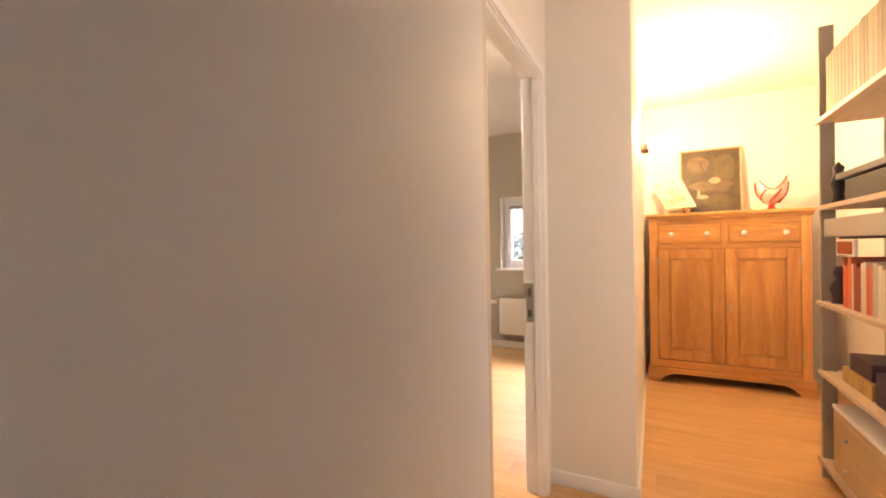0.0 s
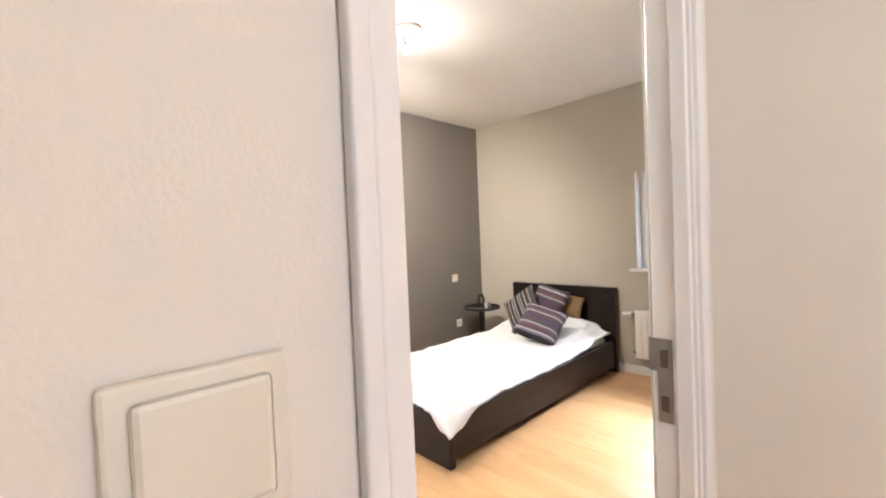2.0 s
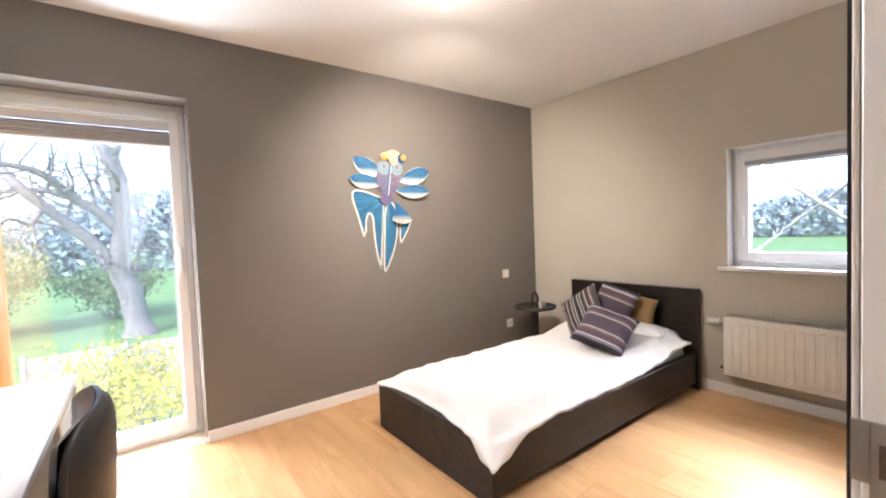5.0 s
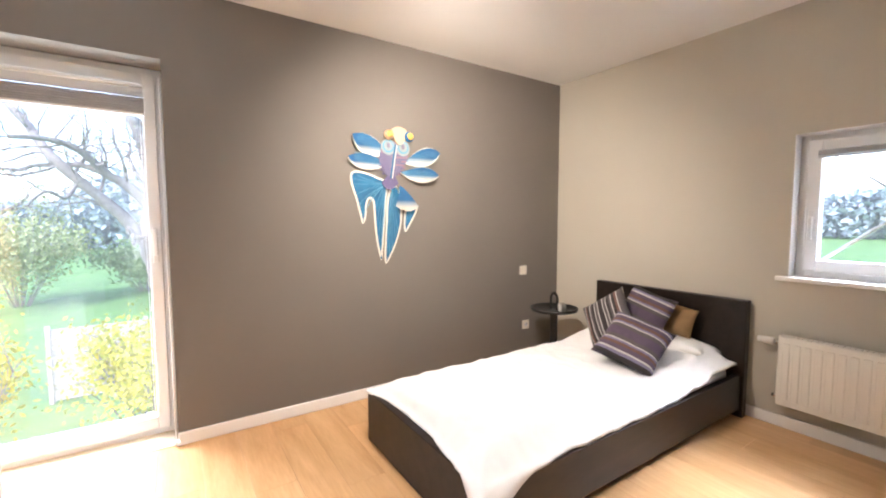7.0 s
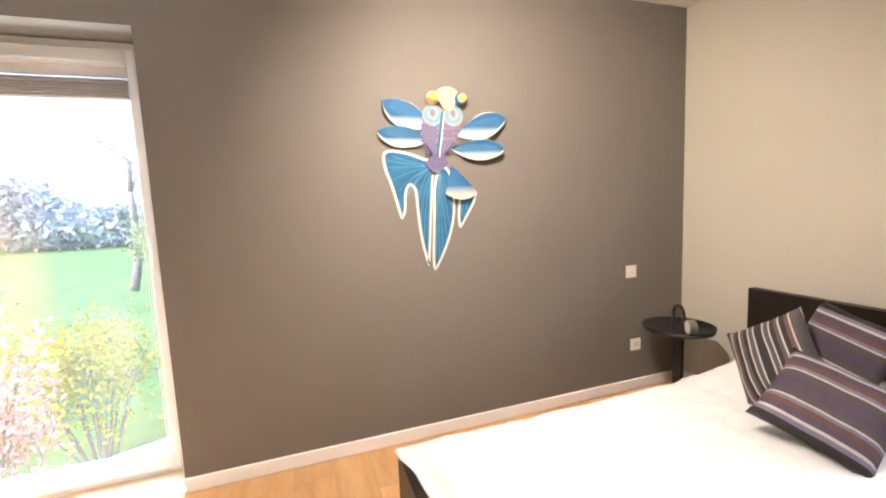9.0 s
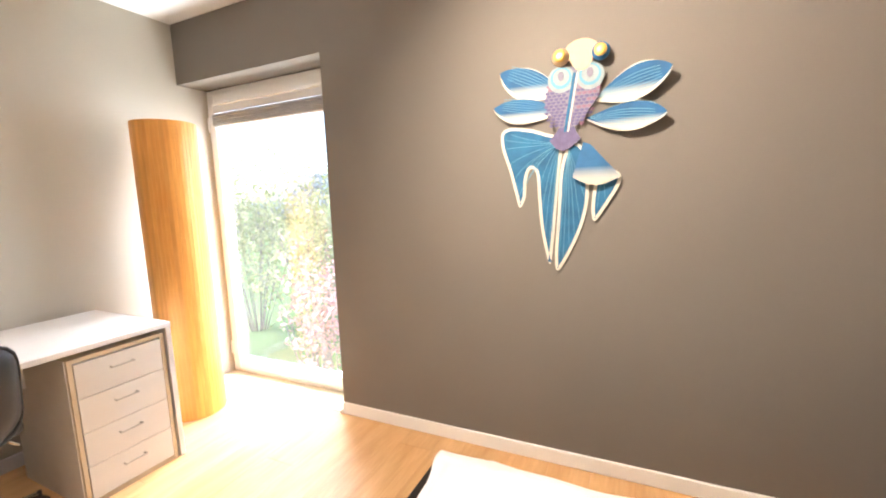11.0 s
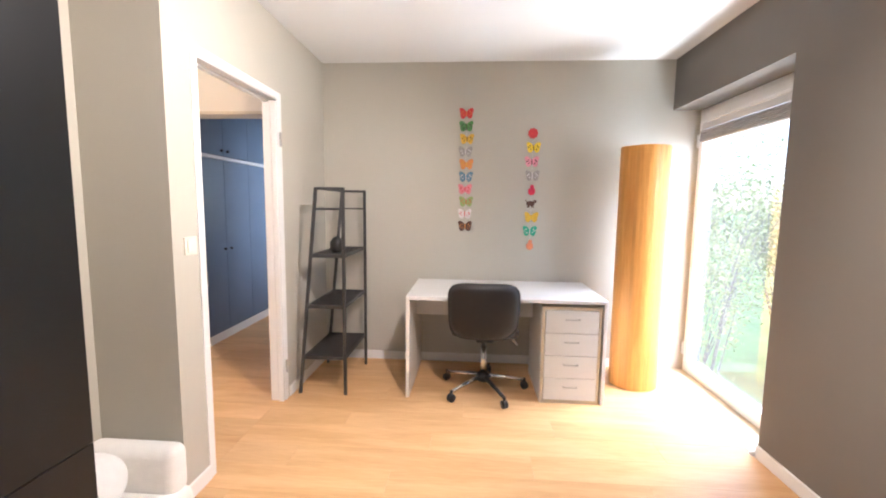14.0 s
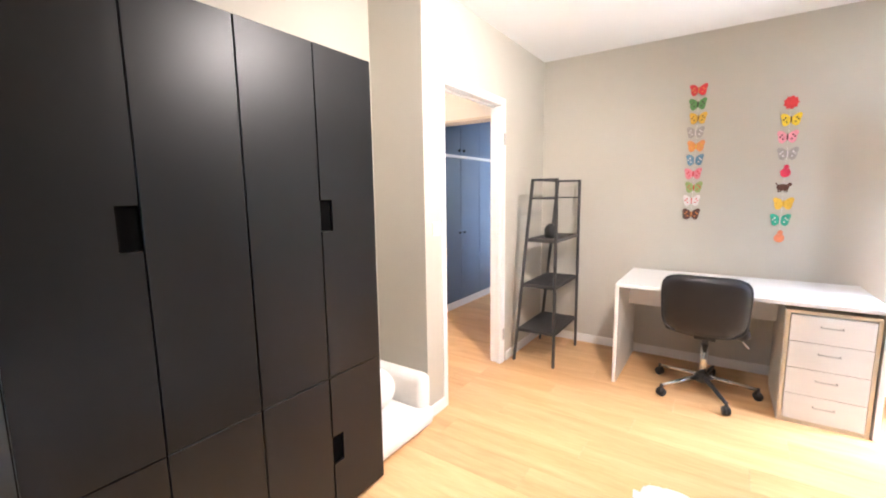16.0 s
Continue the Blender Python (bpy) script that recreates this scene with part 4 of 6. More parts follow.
def drawer_unit():
    x0, x1, y0, y1, z0, z1 = 0.70, 1.10, 0.16, 0.725, 0.0, 0.685
    c = thing("drawer_unit", ((x0 + x1) / 2, 0.45, 0), "pale grey four-drawer unit under the desk", "drawer unit")
    part("side_panel", bx(x0, x0 + 0.018, y0, y1, z0, z1, bevel=0.001), M_EDGE, c)
    part("side_panel", bx(x1 - 0.018, x1, y0, y1, z0, z1, bevel=0.001), M_EDGE, c)
    part("top", bx(x0 + 0.018, x1 - 0.018, y0, y1, z1 - 0.018, z1, bevel=0.001), M_EDGE, c)
    part("plinth", bx(x0 + 0.018, x1 - 0.018, y0, y1 - 0.004, z0, z0 + 0.022), M_EDGE, c)
    part("back_panel", bx(x0 + 0.018, x1 - 0.018, y0, y0 + 0.012, z0 + 0.022, z1 - 0.018), M_DRAWER, c)
    part("cladding", bx(x1, x1 + 0.004, y0, y1 - 0.016, z0, z1 - 0.002), M_DRAWER, c)
    a, b = z0 + 0.026, z1 - 0.022
    gap, hgt = 0.003, (b - a) / 4
    for k in range(4):
        d = part("drawer", bx(x0 + 0.021, x1 - 0.021, y0 + 0.03, y1 + 0.002, a + k * hgt, a + (k + 1) * hgt - gap, bevel=0.0015), M_DRAWER, c)
        z = a + (k + 0.62) * hgt
        m = (x0 + x1) / 2
        bm = tb((m - 0.048, y1 + 0.022, z), (m + 0.048, y1 + 0.022, z), 0.004, n=8)
        tube(bm, (m - 0.045, y1, z), (m - 0.045, y1 + 0.022, z), 0.004, n=8)
        tube(bm, (m + 0.045, y1, z), (m + 0.045, y1 + 0.022, z), 0.004, n=8)
        part("handle", bm, M_STEEL, d, "thin steel bow handle")


drawer_unit()


def office_chair():
    cx, cy = 1.492, 0.550
    c = thing("office_chair", (cx, cy, 0), "black leatherette swivel chair with chrome star base", "chair")
    # backrest: a padded shell, narrower below, its rim standing proud
    bm = bmesh.new()
    n, m = 24, 20
    bcx = cx + 0.015
    for side in (-1, 1):
        def place(u, v):
            a, q = 2 * u - 1, 2 * v - 1
            half = 0.243 - 0.016 * (1 - v) - 0.04 * max(0, 0.25 - v) * 4 * 0.35
            r = (abs(a) ** 5 + abs(q) ** 5)
            sq = 1 / max(1e-6, (abs(a) ** 5 + abs(q) ** 5) ** 0.2) * max(abs(a), abs(q)) if r > 0 else 1
            x = a * half * sq
            z = 0.665 + q * 0.19 * sq
            edge = max(abs(a), abs(q))
            fat = 0.036 * (1 - edge ** 6) ** 0.5 + 0.006
            y = 0.835 + side * fat - 0.05 * (a * a) + 0.02 * v
            return (bcx + x, y, z)
        grid_sheet(bm, n, m, place)
    bmesh.ops.remove_doubles(bm, verts=bm.verts, dist=0.0004)
    back = part("backrest", bm, M_LEATHER, c, smooth=True)
    rim = bmesh.new()
    pts = []
    for i in range(49):
        a = 2 * math.pi * i / 48
        ca, sa = math.cos(a), math.sin(a)
        s = 1 / (abs(ca) ** 5 + abs(sa) ** 5) ** 0.2
        v = 0.5 + sa * s / 2
        pts.append((bcx + ca * s * (0.241 - 0.016 * (1 - v)), 0.835 - 0.05 * (ca * s) ** 2 + 0.02 * v + 0.004, 0.665 + sa * s * 0.188))
    rings = []
    for i in range(48):
        way = (Vector(pts[(i + 1) % 48]) - Vector(pts[i - 1 if i else 47])).normalized()
        across = way.cross(Vector((0, 1, 0))).normalized()
        rings.append([rim.verts.new(Vector(pts[i]) + (across * math.cos(g) + across.cross(way) * math.sin(g)) * 0.0075) for g in (2 * math.pi * k / 8 for k in range(8))])
    for i in range(48):
        for k in range(8):
            rim.faces.new((rings[i - 1][k], rings[i - 1][(k + 1) % 8], rings[i][(k + 1) % 8], rings[i][k]))
    part("piping", rim, M_BLACK, back, smooth=True)
    part("seat", box(bmesh.new(), cx - 0.235, cx + 0.235, cy - 0.24, cy + 0.20, 0.455, 0.525, bevel=0.03, seg=4), M_LEATHER, c, smooth=True)
    part("back_stem", bx(cx - 0.025, cx + 0.025, 0.755, 0.785, 0.46, 0.62, bevel=0.008), M_BLACK, c)
    part("seat_plate", bx(cx - 0.06, cx + 0.06, cy - 0.10, 0.785, 0.435, 0.457, bevel=0.006), M_BLACK, c)
    part("gas_column", tb((cx, cy, 0.10), (cx, cy, 0.34), 0.024, n=20), M_CHROME, c, "chrome gas column", smooth=True)
    part("column_sleeve", tb((cx, cy, 0.33), (cx, cy, 0.437), 0.015, n=16), M_BLACK, c, smooth=True)
    bm = tb((cx - 0.12, cy + 0.05, 0.455), (cx - 0.20, cy + 0.09, 0.42), 0.005, n=8)
    tube(bm, (cx - 0.20, cy + 0.09, 0.42), (cx - 0.235, cy + 0.10, 0.385), 0.006, n=8)
    part("lever", bm, M_CHROME, c)
    part("hub", lathe(bmesh.new(), (cx, cy, 0.075), [(0.0, 0), (0.045, 0), (0.05, 0.03), (0.035, 0.06), (0.0, 0.06)], 20), M_BLACK, c, smooth=True)
    for k in range(5):
        a = radians(44 + 72 * k)
        d = Vector((math.cos(a), math.sin(a), 0))
        bm = tb(Vector((cx, cy, 0.11)) + d * 0.03, Vector((cx, cy, 0.072)) + d * 0.305, 0.017, 0.012, n=10)
        leg = part("leg", bm, M_BLACK if k % 2 else M_CHROME, c, smooth=True)
        e = Vector((cx, cy, 0)) + d * 0.315
        side = Vector((-d.y, d.x, 0))
        cas = part("caster", tb(e + Vector((0, 0, 0.035)), e + Vector((0, 0, 0.082)), 0.010, n=10), M_BLACK, leg)
        bm = bmesh.new()
        for o in (-0.017, 0.004):
            tube(bm, e + side * o + Vector((0, 0, 0.028)), e + side * (o + 0.013) + Vector((0, 0, 0.028)), 0.028, n=20)
        box(bm, e.x - 0.014, e.x + 0.014, e.y - 0.014, e.y + 0.014, 0.03, 0.055, bevel=0.004)
        bmesh.ops.translate(bm, vec=-ORIGIN[leg.name], verts=bm.verts)
        wheel = new("wheel", mesh_of("wheel", bm, M_BLACK, True))
        wheel.parent = leg


office_chair()


# ---- rolled wooden screen ----
def rolled_screen():
    cx, cy, h = 0.325, 0.315, 1.81
    s = thing("rolled_screen", (cx, cy, 0), "rolled room divider of varnished pine slats", "room divider")
    slat = mesh_of("slat", box(bmesh.new(), -0.0055, 0.0055, -0.0109, 0.0109, 0, h, bevel=0.001), M_TAMBOUR)
    a = radians(-55)
    end = a + radians(700)
    while a < end:
        f = (a - radians(-55)) / radians(700)
        r = 0.135 + 0.045 * f
        p = (cx + r * math.cos(a) * 1.0, cy + r * math.sin(a), 0.002)
        piece("slat", slat, s, p, (0, 0, a))
        a += 0.0212 / r
    return s


rolled_screen()


# ---- metal ladder shelf ----
def ladder_shelf():
    # upright in front, the back legs splayed towards the wall
    fx0, fx1, fy0, fy1, h = 2.482, 2.815, 0.15, 0.733, 1.48
    tx0, tx1 = 2.484, 2.672
    mx = (fx0 + fx1) / 2
    s = thing("ladder_shelf", (mx, 0.44, 0), "dark grey metal ladder shelf with mesh boards", "shelf")
    w = 0.02
    for y in (fy0, fy1):
        part("leg", bar(bmesh.new(), (fx0, y, 0), (tx0, y, h), w), M_SHELF, s)
        part("leg", bar(bmesh.new(), (fx1, y, 0), (tx1, y, h), w), M_SHELF, s)
        part("cross_bar", bar(bmesh.new(), (tx0, y, h - 0.008), (tx1, y, h - 0.008), w * 0.9), M_SHELF, s)
    f = 1.33 / h
    part("rail", bar(bmesh.new(), (tx1 + (fx1 - tx1) * (1 - f), fy0, 1.33), (tx1 + (fx1 - tx1) * (1 - f), fy1, 1.33), 0.014), M_SHELF, s)
    part("rail", bar(bmesh.new(), (tx1, fy0, h - 0.008), (tx1, fy1, h - 0.008), 0.014), M_SHELF, s)
    for y in (fy0, fy1):
        part("cross_bar", bar(bmesh.new(), (tx0 + (fx0 - tx0) * (1 - f), y, 1.33), (tx1 + (fx1 - tx1) * (1 - f), y, 1.33), 0.012), M_SHELF, s)
    for z in (0.27, 0.645, 1.01):
        g = 1 - z / h
        a, b = tx0 + (fx0 - tx0) * g, tx1 + (fx1 - tx1) * g
        bm = bx(a, a + 0.012, fy0 + 0.011, fy1 - 0.011, z - 0.02, z + 0.006)
        box(bm, b - 0.012, b, fy0 + 0.011, fy1 - 0.011, z - 0.02, z + 0.006)
        box(bm, a + 0.012, b - 0.012, fy0 + 0.011, fy0 + 0.02, z - 0.02, z + 0.006)
        box(bm, a + 0.012, b - 0.012, fy1 - 0.02, fy1 - 0.011, z - 0.02, z + 0.006)
        board = part("shelf_board", bm, M_SHELF, s)
        bm = bmesh.new()
        n = 26
        for k in range(1, n):
            y = fy0 + 0.02 + (fy1 - fy0 - 0.04) * k / n
            box(bm, a + 0.012, b - 0.012, y - 0.0065, y + 0.0065, z - 0.006, z)
        m = 7
        for k in range(1, m):
            x = a + 0.012 + (b - a - 0.024) * k / m
            box(bm, x - 0.003, x + 0.003, fy0 + 0.02, fy1 - 0.02, z - 0.008, z - 0.001)
        part("mesh_panel", bm, M_SHELF, board)
    c = thing("black_jar", (2.60, 0.52, 1.01), "small black ceramic jar on the ladder shelf", "jar")
    part("body", lathe(bmesh.new(), (2.60, 0.52, 1.01), [(0.0, 0), (0.042, 0), (0.05, 0.02), (0.05, 0.075), (0.036, 0.095), (0.03, 0.105), (0.026, 0.105), (0.026, 0.09), (0.0, 0.088)], 20), M_BLACK, c, smooth=True)
    part("stopper", lathe(bmesh.new(), (2.60, 0.52, 1.098), [(0.025, 0), (0.025, 0.02), (0.012, 0.028), (0.0, 0.028)], 14), M_BLACK, c, smooth=True)


ladder_shelf()


# ---- wardrobe in the recess ----
def wardrobe():
    x0, x1, y0, y1, h = 2.74, 3.24, 2.415, 3.62, 1.945
    w = thing("wardrobe", (3.0, 3.0, 0), "matt black wardrobe with cut-out grips in the recess", "wardrobe")
    t = 0.018
    part("side_panel", bx(x0 + 0.02, x1, y0, y0 + t, 0, h, bevel=0.001), M_WARD, w)
    part("side_panel", bx(x0 + 0.02, x1, y1 - t, y1, 0, h, bevel=0.001), M_WARD, w)
    part("top", bx(x0 + 0.02, x1, y0 + t, y1 - t, h - t, h), M_WARD, w)
    part("back_panel", bx(x1 - 0.01, x1 - 0.002, y0 + t, y1 - t, 0.03, h - t), M_WARD, w)
    part("bottom", bx(x0 + 0.02, x1 - 0.01, y0 + t, y1 - t, 0.03, 0.05), M_WARD, w)
    # Black sheet behind the doors, painting the shade inside the wardrobe.
    part("inner_dark", bx(x0 + 0.021, x0 + 0.024, y0 + t, y1 - t, 0.05, h - t), M_HOLESHADE, w)
    part("middle_panel", bx(x0 + 0.025, x1 - 0.01, (y0 + y1) / 2 - t, (y0 + y1) / 2 + t, 0.05, h - t), M_WARD, w)
    n, g = 4, 0.005
    wd = (y1 - y0) / n
    for k in range(n):
        a, b = y0 + k * wd + g / 2, y0 + (k + 1) * wd - g / 2
        for z0, z1, zc, low in ((0.635, h - 0.002, 1.30, False), (0.02, 0.631, 0.31, True)):
            # the grip is a slot cut into the meeting edge of the outer doors
            cut = (k == 0) or (k == n - 1)
            edge_hi = k == 0
            zs, ze = zc - 0.062, zc + 0.062
            depth = 0.055
            bm = bmesh.new()
            if cut:
                if edge_hi:
                    box(bm, x0, x0 + t, a, b - depth, z0, z1)
                    box(bm, x0, x0 + t, b - depth, b, z0, zs)
                    box(bm, x0, x0 + t, b - depth, b, ze, z1)
                else:
                    box(bm, x0, x0 + t, a + depth, b, z0, z1)
                    box(bm, x0, x0 + t, a, a + depth, z0, zs)
                    box(bm, x0, x0 + t, a, a + depth, ze, z1)
            else:
                box(bm, x0, x0 + t, a, b, z0, z1, bevel=0.0015)
            d = part("door", bm, M_WARD, w)
            if cut:
                p, q = (b - depth, b) if edge_hi else (a, a + depth)
                # Black plate across the slot, in place of shade in the grip.
                part("grip_recess", bx(x0 + 0.012, x0 + 0.0205, p, q, zs, ze), M_HOLESHADE, d, "cut-out grip backed with painted shade")


wardrobe()


def floor_cushion():
    f = thing("floor_cushion", (3.03, 2.13, 0), "white fleecy floor cushion in the recess by the wardrobe", "cushion")
    y0 = NS + 0.016
    bm = box(bmesh.new(), 2.80, 3.25, y0, 2.415, 0.0, 0.13, bevel=0.055, seg=5)
    part("seat", bm, M_FLEECE, f, smooth=True)
    part("bolster", box(bmesh.new(), 2.83, 3.25, y0, y0 + 0.11, 0.10, 0.325, bevel=0.045, seg=5), M_FLEECE, f, smooth=True)
    part("head_roll", ball(bmesh.new(), (3.10, y0 + 0.24, 0.235), 0.13, 1.0, 1.15, 0.95, 20, 14), M_FLEECE, f, smooth=True)


floor_cushion()


# ---- paper garlands on the south wall ----
def garland(x, z0, z1, shapes, label):
    g = thing("paper_garland", (x, 0.0, z0), label, "garland", "paper garlands")
    part("thread", bar(bmesh.new(), (x, 0.004, z1 - 0.03), (x, 0.004, z0 + 0.04), 0.0012), M_WHITE, g)
    n = len(shapes)
    for k, (kind, colour, dark) in enumerate(shapes):
        z = z0 + (z1 - z0) * k / (n - 1)
        ox = 0.006 * math.sin(k * 2.4)
        m = mat("paper_" + kind, colour, 0.8, var=0.2, scale=60, grain=400)
        m2 = mat("paper_print", dark, 0.8, var=0.2, scale=60)
        place = lambda u, v, w, z=z, ox=ox: (x + ox - u, 0.005 + w + 0.10 * abs(u) * (1 if kind == "butterfly" else 0.1), z + v)
        spots = []
        if kind == "butterfly":
            for s in (-1, 1):
                wing = [(s * u, v) for u, v in ((0.002, -0.018), (0.002, 0.014), (0.016, 0.032), (0.038, 0.044), (0.055, 0.042), (0.059, 0.026), (0.051, 0.004), (0.050, -0.014), (0.043, -0.036), (0.026, -0.043), (0.011, -0.032))]
                wg = part("wing", plate(bmesh.new(), wing if s < 0 else wing[::-1], 0.001, place), m, g)
                for q, (u, v) in enumerate(((0.030, 0.014), (0.024, -0.014), (0.040, 0.002))):
                    part("print", plate(bmesh.new(), [(s * u + 0.006 * math.cos(b), v + 0.005 * math.sin(b)) for b in (2 * math.pi * i / 8 for i in range(8))], 0.0008, lambda a, b, w: (place(a, b, w)[0], place(a, b, w)[1] + 0.0012, place(a, b, w)[2])), m2, wg)
            part("body", ball(bmesh.new(), (x + ox, 0.008, z), 0.005, 0.8, 0.8, 5.0, 8, 8), m2, g)
        elif kind == "round":
            out = [((0.040 + 0.004 * math.cos(9 * a)) * math.cos(a), (0.042 + 0.004 * math.cos(9 * a)) * math.sin(a)) for a in (2 * math.pi * i / 54 for i in range(54))]
            part("flower", plate(bmesh.new(), out, 0.002, place), m, g)
        elif kind == "animal":
            bm = plate(bmesh.new(), [(0.036 * math.cos(a), 0.021 * math.sin(a)) for a in (2 * math.pi * i / 18 for i in range(18))], 0.0015, place)
            plate(bm, [(0.036 + 0.014 * math.cos(a), 0.018 + 0.013 * math.sin(a)) for a in (2 * math.pi * i / 14 for i in range(14))], 0.0018, place)
            for u in (-0.024, -0.012, 0.012, 0.024):
                plate(bm, [(u - 0.004, -0.034), (u + 0.004, -0.034), (u + 0.004, -0.008), (u - 0.004, -0.008)], 0.0015, place)
            plate(bm, [(-0.026, 0.006), (-0.046, 0.030), (-0.040, 0.033), (-0.020, 0.010)], 0.0015, place)
            part("animal", bm, m, g)
        else:
            bm = plate(bmesh.new(), [(0.030 * math.cos(a), -0.014 + 0.032 * math.sin(a)) for a in (2 * math.pi * i / 18 for i in range(18))], 0.0015, place)
            plate(bm, [(0.003 + 0.016 * math.cos(a), 0.026 + 0.016 * math.sin(a)) for a in (2 * math.pi * i / 14 for i in range(14))], 0.0018, place)
            part("figure", bm, m, g)


RED, GRN, YEL, GRY, ORG, BLU, PNK = (0.62, 0.05, 0.05), (0.10, 0.26, 0.08), (0.70, 0.42, 0.05), (0.36, 0.33, 0.31), (0.70, 0.28, 0.08), (0.13, 0.24, 0.34), (0.75, 0.24, 0.28)
INK2, WHT, BRN = (0.05, 0.03, 0.03), (0.72, 0.66, 0.66), (0.10, 0.045, 0.03)
B = "butterfly"
garland(1.655, 1.193, 2.125, [(B, BRN, ORG), (B, WHT, RED), (B, (0.30, 0.40, 0.14), RED), (B, PNK, RED), (B, BLU, WHT), (B, ORG, YEL), (B, GRY, WHT), (B, YEL, BRN), (B, GRN, INK2), (B, RED, ORG)], "garland of ten coloured paper butterflies on wall")
garland(1.105, 1.045, 1.965, [("figure", (0.75, 0.25, 0.12), RED), (B, (0.05, 0.38, 0.25), WHT), (B, (0.75, 0.48, 0.05), YEL), ("animal", BRN, INK2), ("figure", (0.62, 0.04, 0.09), RED), (B, GRY, WHT), (B, (0.80, 0.32, 0.40), INK2), (B, (0.80, 0.58, 0.03), INK2), ("round", RED, RED)], "garland of paper flower, butterflies and small animals")


# ---- ceiling lamp ----
def ceiling_lamp():
    c = (1.30, 2.30)
    l = thing("ceiling_lamp", (*c, CZ - 0.16), "small white ceiling lamp with two lit bulbs", "lamp")
    part("canopy", lathe(bmesh.new(), (*c, CZ), [(0.0, 0), (0.085, 0), (0.085, -0.012), (0.075, -0.022), (0.0, -0.024)], 28), M_WHITE, l, smooth=True)
    lit = glow_mat("lit_bulb", (1.0, 0.90, 0.70), 3.0)
    for d in (-0.045, 0.045):
        arm = part("arm", tb((c[0] + d * 0.5, c[1] + d * 0.6, CZ - 0.02), (c[0] + d, c[1] - d * 0.4, CZ - 0.085), 0.006), M_STEEL, l)
        part("bulb", ball(bmesh.new(), (c[0] + d, c[1] - d * 0.4, CZ - 0.105), 0.024, u=20, v=14), lit, arm, "small lit bulb", smooth=True)


ceiling_lamp()


# ---- the hall: cupboard and what stands on it ----
def pine_cupboard():
    x0, x1, y0, y1 = 3.40, 4.52, 3.755, 4.20
    h = 1.435
    c = thing("pine_cupboard", ((x0 + x1) / 2, 3.98, 0), "old waxed pine cupboard with two doors and drawers", "cupboard")
    part("side_panel", bx(x0, x0 + 0.03, y0, y1, 0.10, h, bevel=0.004), M_PINE, c)
    part("side_panel", bx(x1 - 0.03, x1, y0, y1, 0.10, h, bevel=0.004), M_PINE, c)
    part("back_panel", bx(x0 + 0.03, x1 - 0.03, y1 - 0.015, y1, 0.10, h), M_PINE, c)
    part("top", bx(x0 - 0.022, x1 + 0.022, y0 - 0.03, y1 + 0.01, h, h + 0.032, bevel=0.009, seg=3), M_PINE_X, c)
    part("cornice", bx(x0 - 0.010, x1 + 0.010, y0 - 0.016, y1, h - 0.022, h, bevel=0.006, seg=2), M_PINE_X, c)
    st, mid = 0.068, (x0 + x1) / 2
    part("stile", bx(x0 + 0.001, x0 + st, y0 - 0.002, y0 + 0.022, 0.12, h - 0.022, bevel=0.003), M_PINE, c)
    part("stile", bx(x1 - st, x1 - 0.001, y0 - 0.002, y0 + 0.022, 0.12, h - 0.022, bevel=0.003), M_PINE, c)
    part("stile", bx(mid - 0.028, mid + 0.028, y0 - 0.002, y0 + 0.022, 1.17, h - 0.022, bevel=0.003), M_PINE, c)
    part("rail", bx(x0 + st, x1 - st, y0 - 0.001, y0 + 0.022, 1.165, 1.20, bevel=0.003), M_PINE_X, c)
    part("rail", bx(x0 + st, x1 - st, y0 - 0.001, y0 + 0.022, 1.365, h - 0.022, bevel=0.003), M_PINE_X, c)
    part("rail", bx(x0 + st, x1 - st, y0 - 0.001, y0 + 0.022, 0.12, 0.195, bevel=0.003), M_PINE_X, c)
    part("floor_board", bx(x0 + 0.03, x1 - 0.03, y0 + 0.022, y1 - 0.015, 0.15, 0.17), M_PINE_X, c)
    for a, b in ((x0 + st + 0.003, mid - 0.031), (mid + 0.031, x1 - st - 0.003)):
        d = part("drawer", bx(a, b, y0 - 0.006, y0 + 0.02, 1.203, 1.362, bevel=0.005, seg=2), M_PINE_X, c)
        bm = bx(a + 0.008, b - 0.008, y0 - 0.010, y0 - 0.005, 1.338, 1.350, bevel=0.003)
        box(bm, a + 0.008, b - 0.008, y0 - 0.010, y0 - 0.005, 1.214, 1.226, bevel=0.003)
        box(bm, a + 0.008, a + 0.020, y0 - 0.010, y0 - 0.005, 1.226, 1.338, bevel=0.003)
        box(bm, b - 0.020, b - 0.008, y0 - 0.010, y0 - 0.005, 1.226, 1.338, bevel=0.003)
        part("moulding", bm, M_PINE_X, d)
        for f in (0.22, 0.80):
            x = a + (b - a) * f
            part("knob", ball(tb((x, y0 - 0.006, 1.283), (x, y0 - 0.02, 1.283), 0.007), (x, y0 - 0.026, 1.283), 0.021, 1, 0.8, 1, 14, 10), M_WHITE, d, "white china knob", smooth=True)
    for s, (a, b) in enumerate(((x0 + st + 0.003, mid - 0.002), (mid + 0.002, x1 - st - 0.003))):
        w = 0.085
        z0, z1 = 0.20, 1.16
        bm = bx(a, a + w, y0 - 0.004, y0 + 0.02, z0, z1, bevel=0.003)
        box(bm, b - w, b, y0 - 0.004, y0 + 0.02, z0, z1, bevel=0.003)
        box(bm, a + w, b - w, y0 - 0.003, y0 + 0.019, z0, z0 + w, bevel=0.003)
        box(bm, a + w, b - w, y0 - 0.003, y0 + 0.019, z1 - w, z1, bevel=0.003)
        d = part("door", bm, M_PINE, c)
        part("panel", bx(a + w, b - w, y0 + 0.008, y0 + 0.014, z0 + w, z1 - w), M_PINE, d)
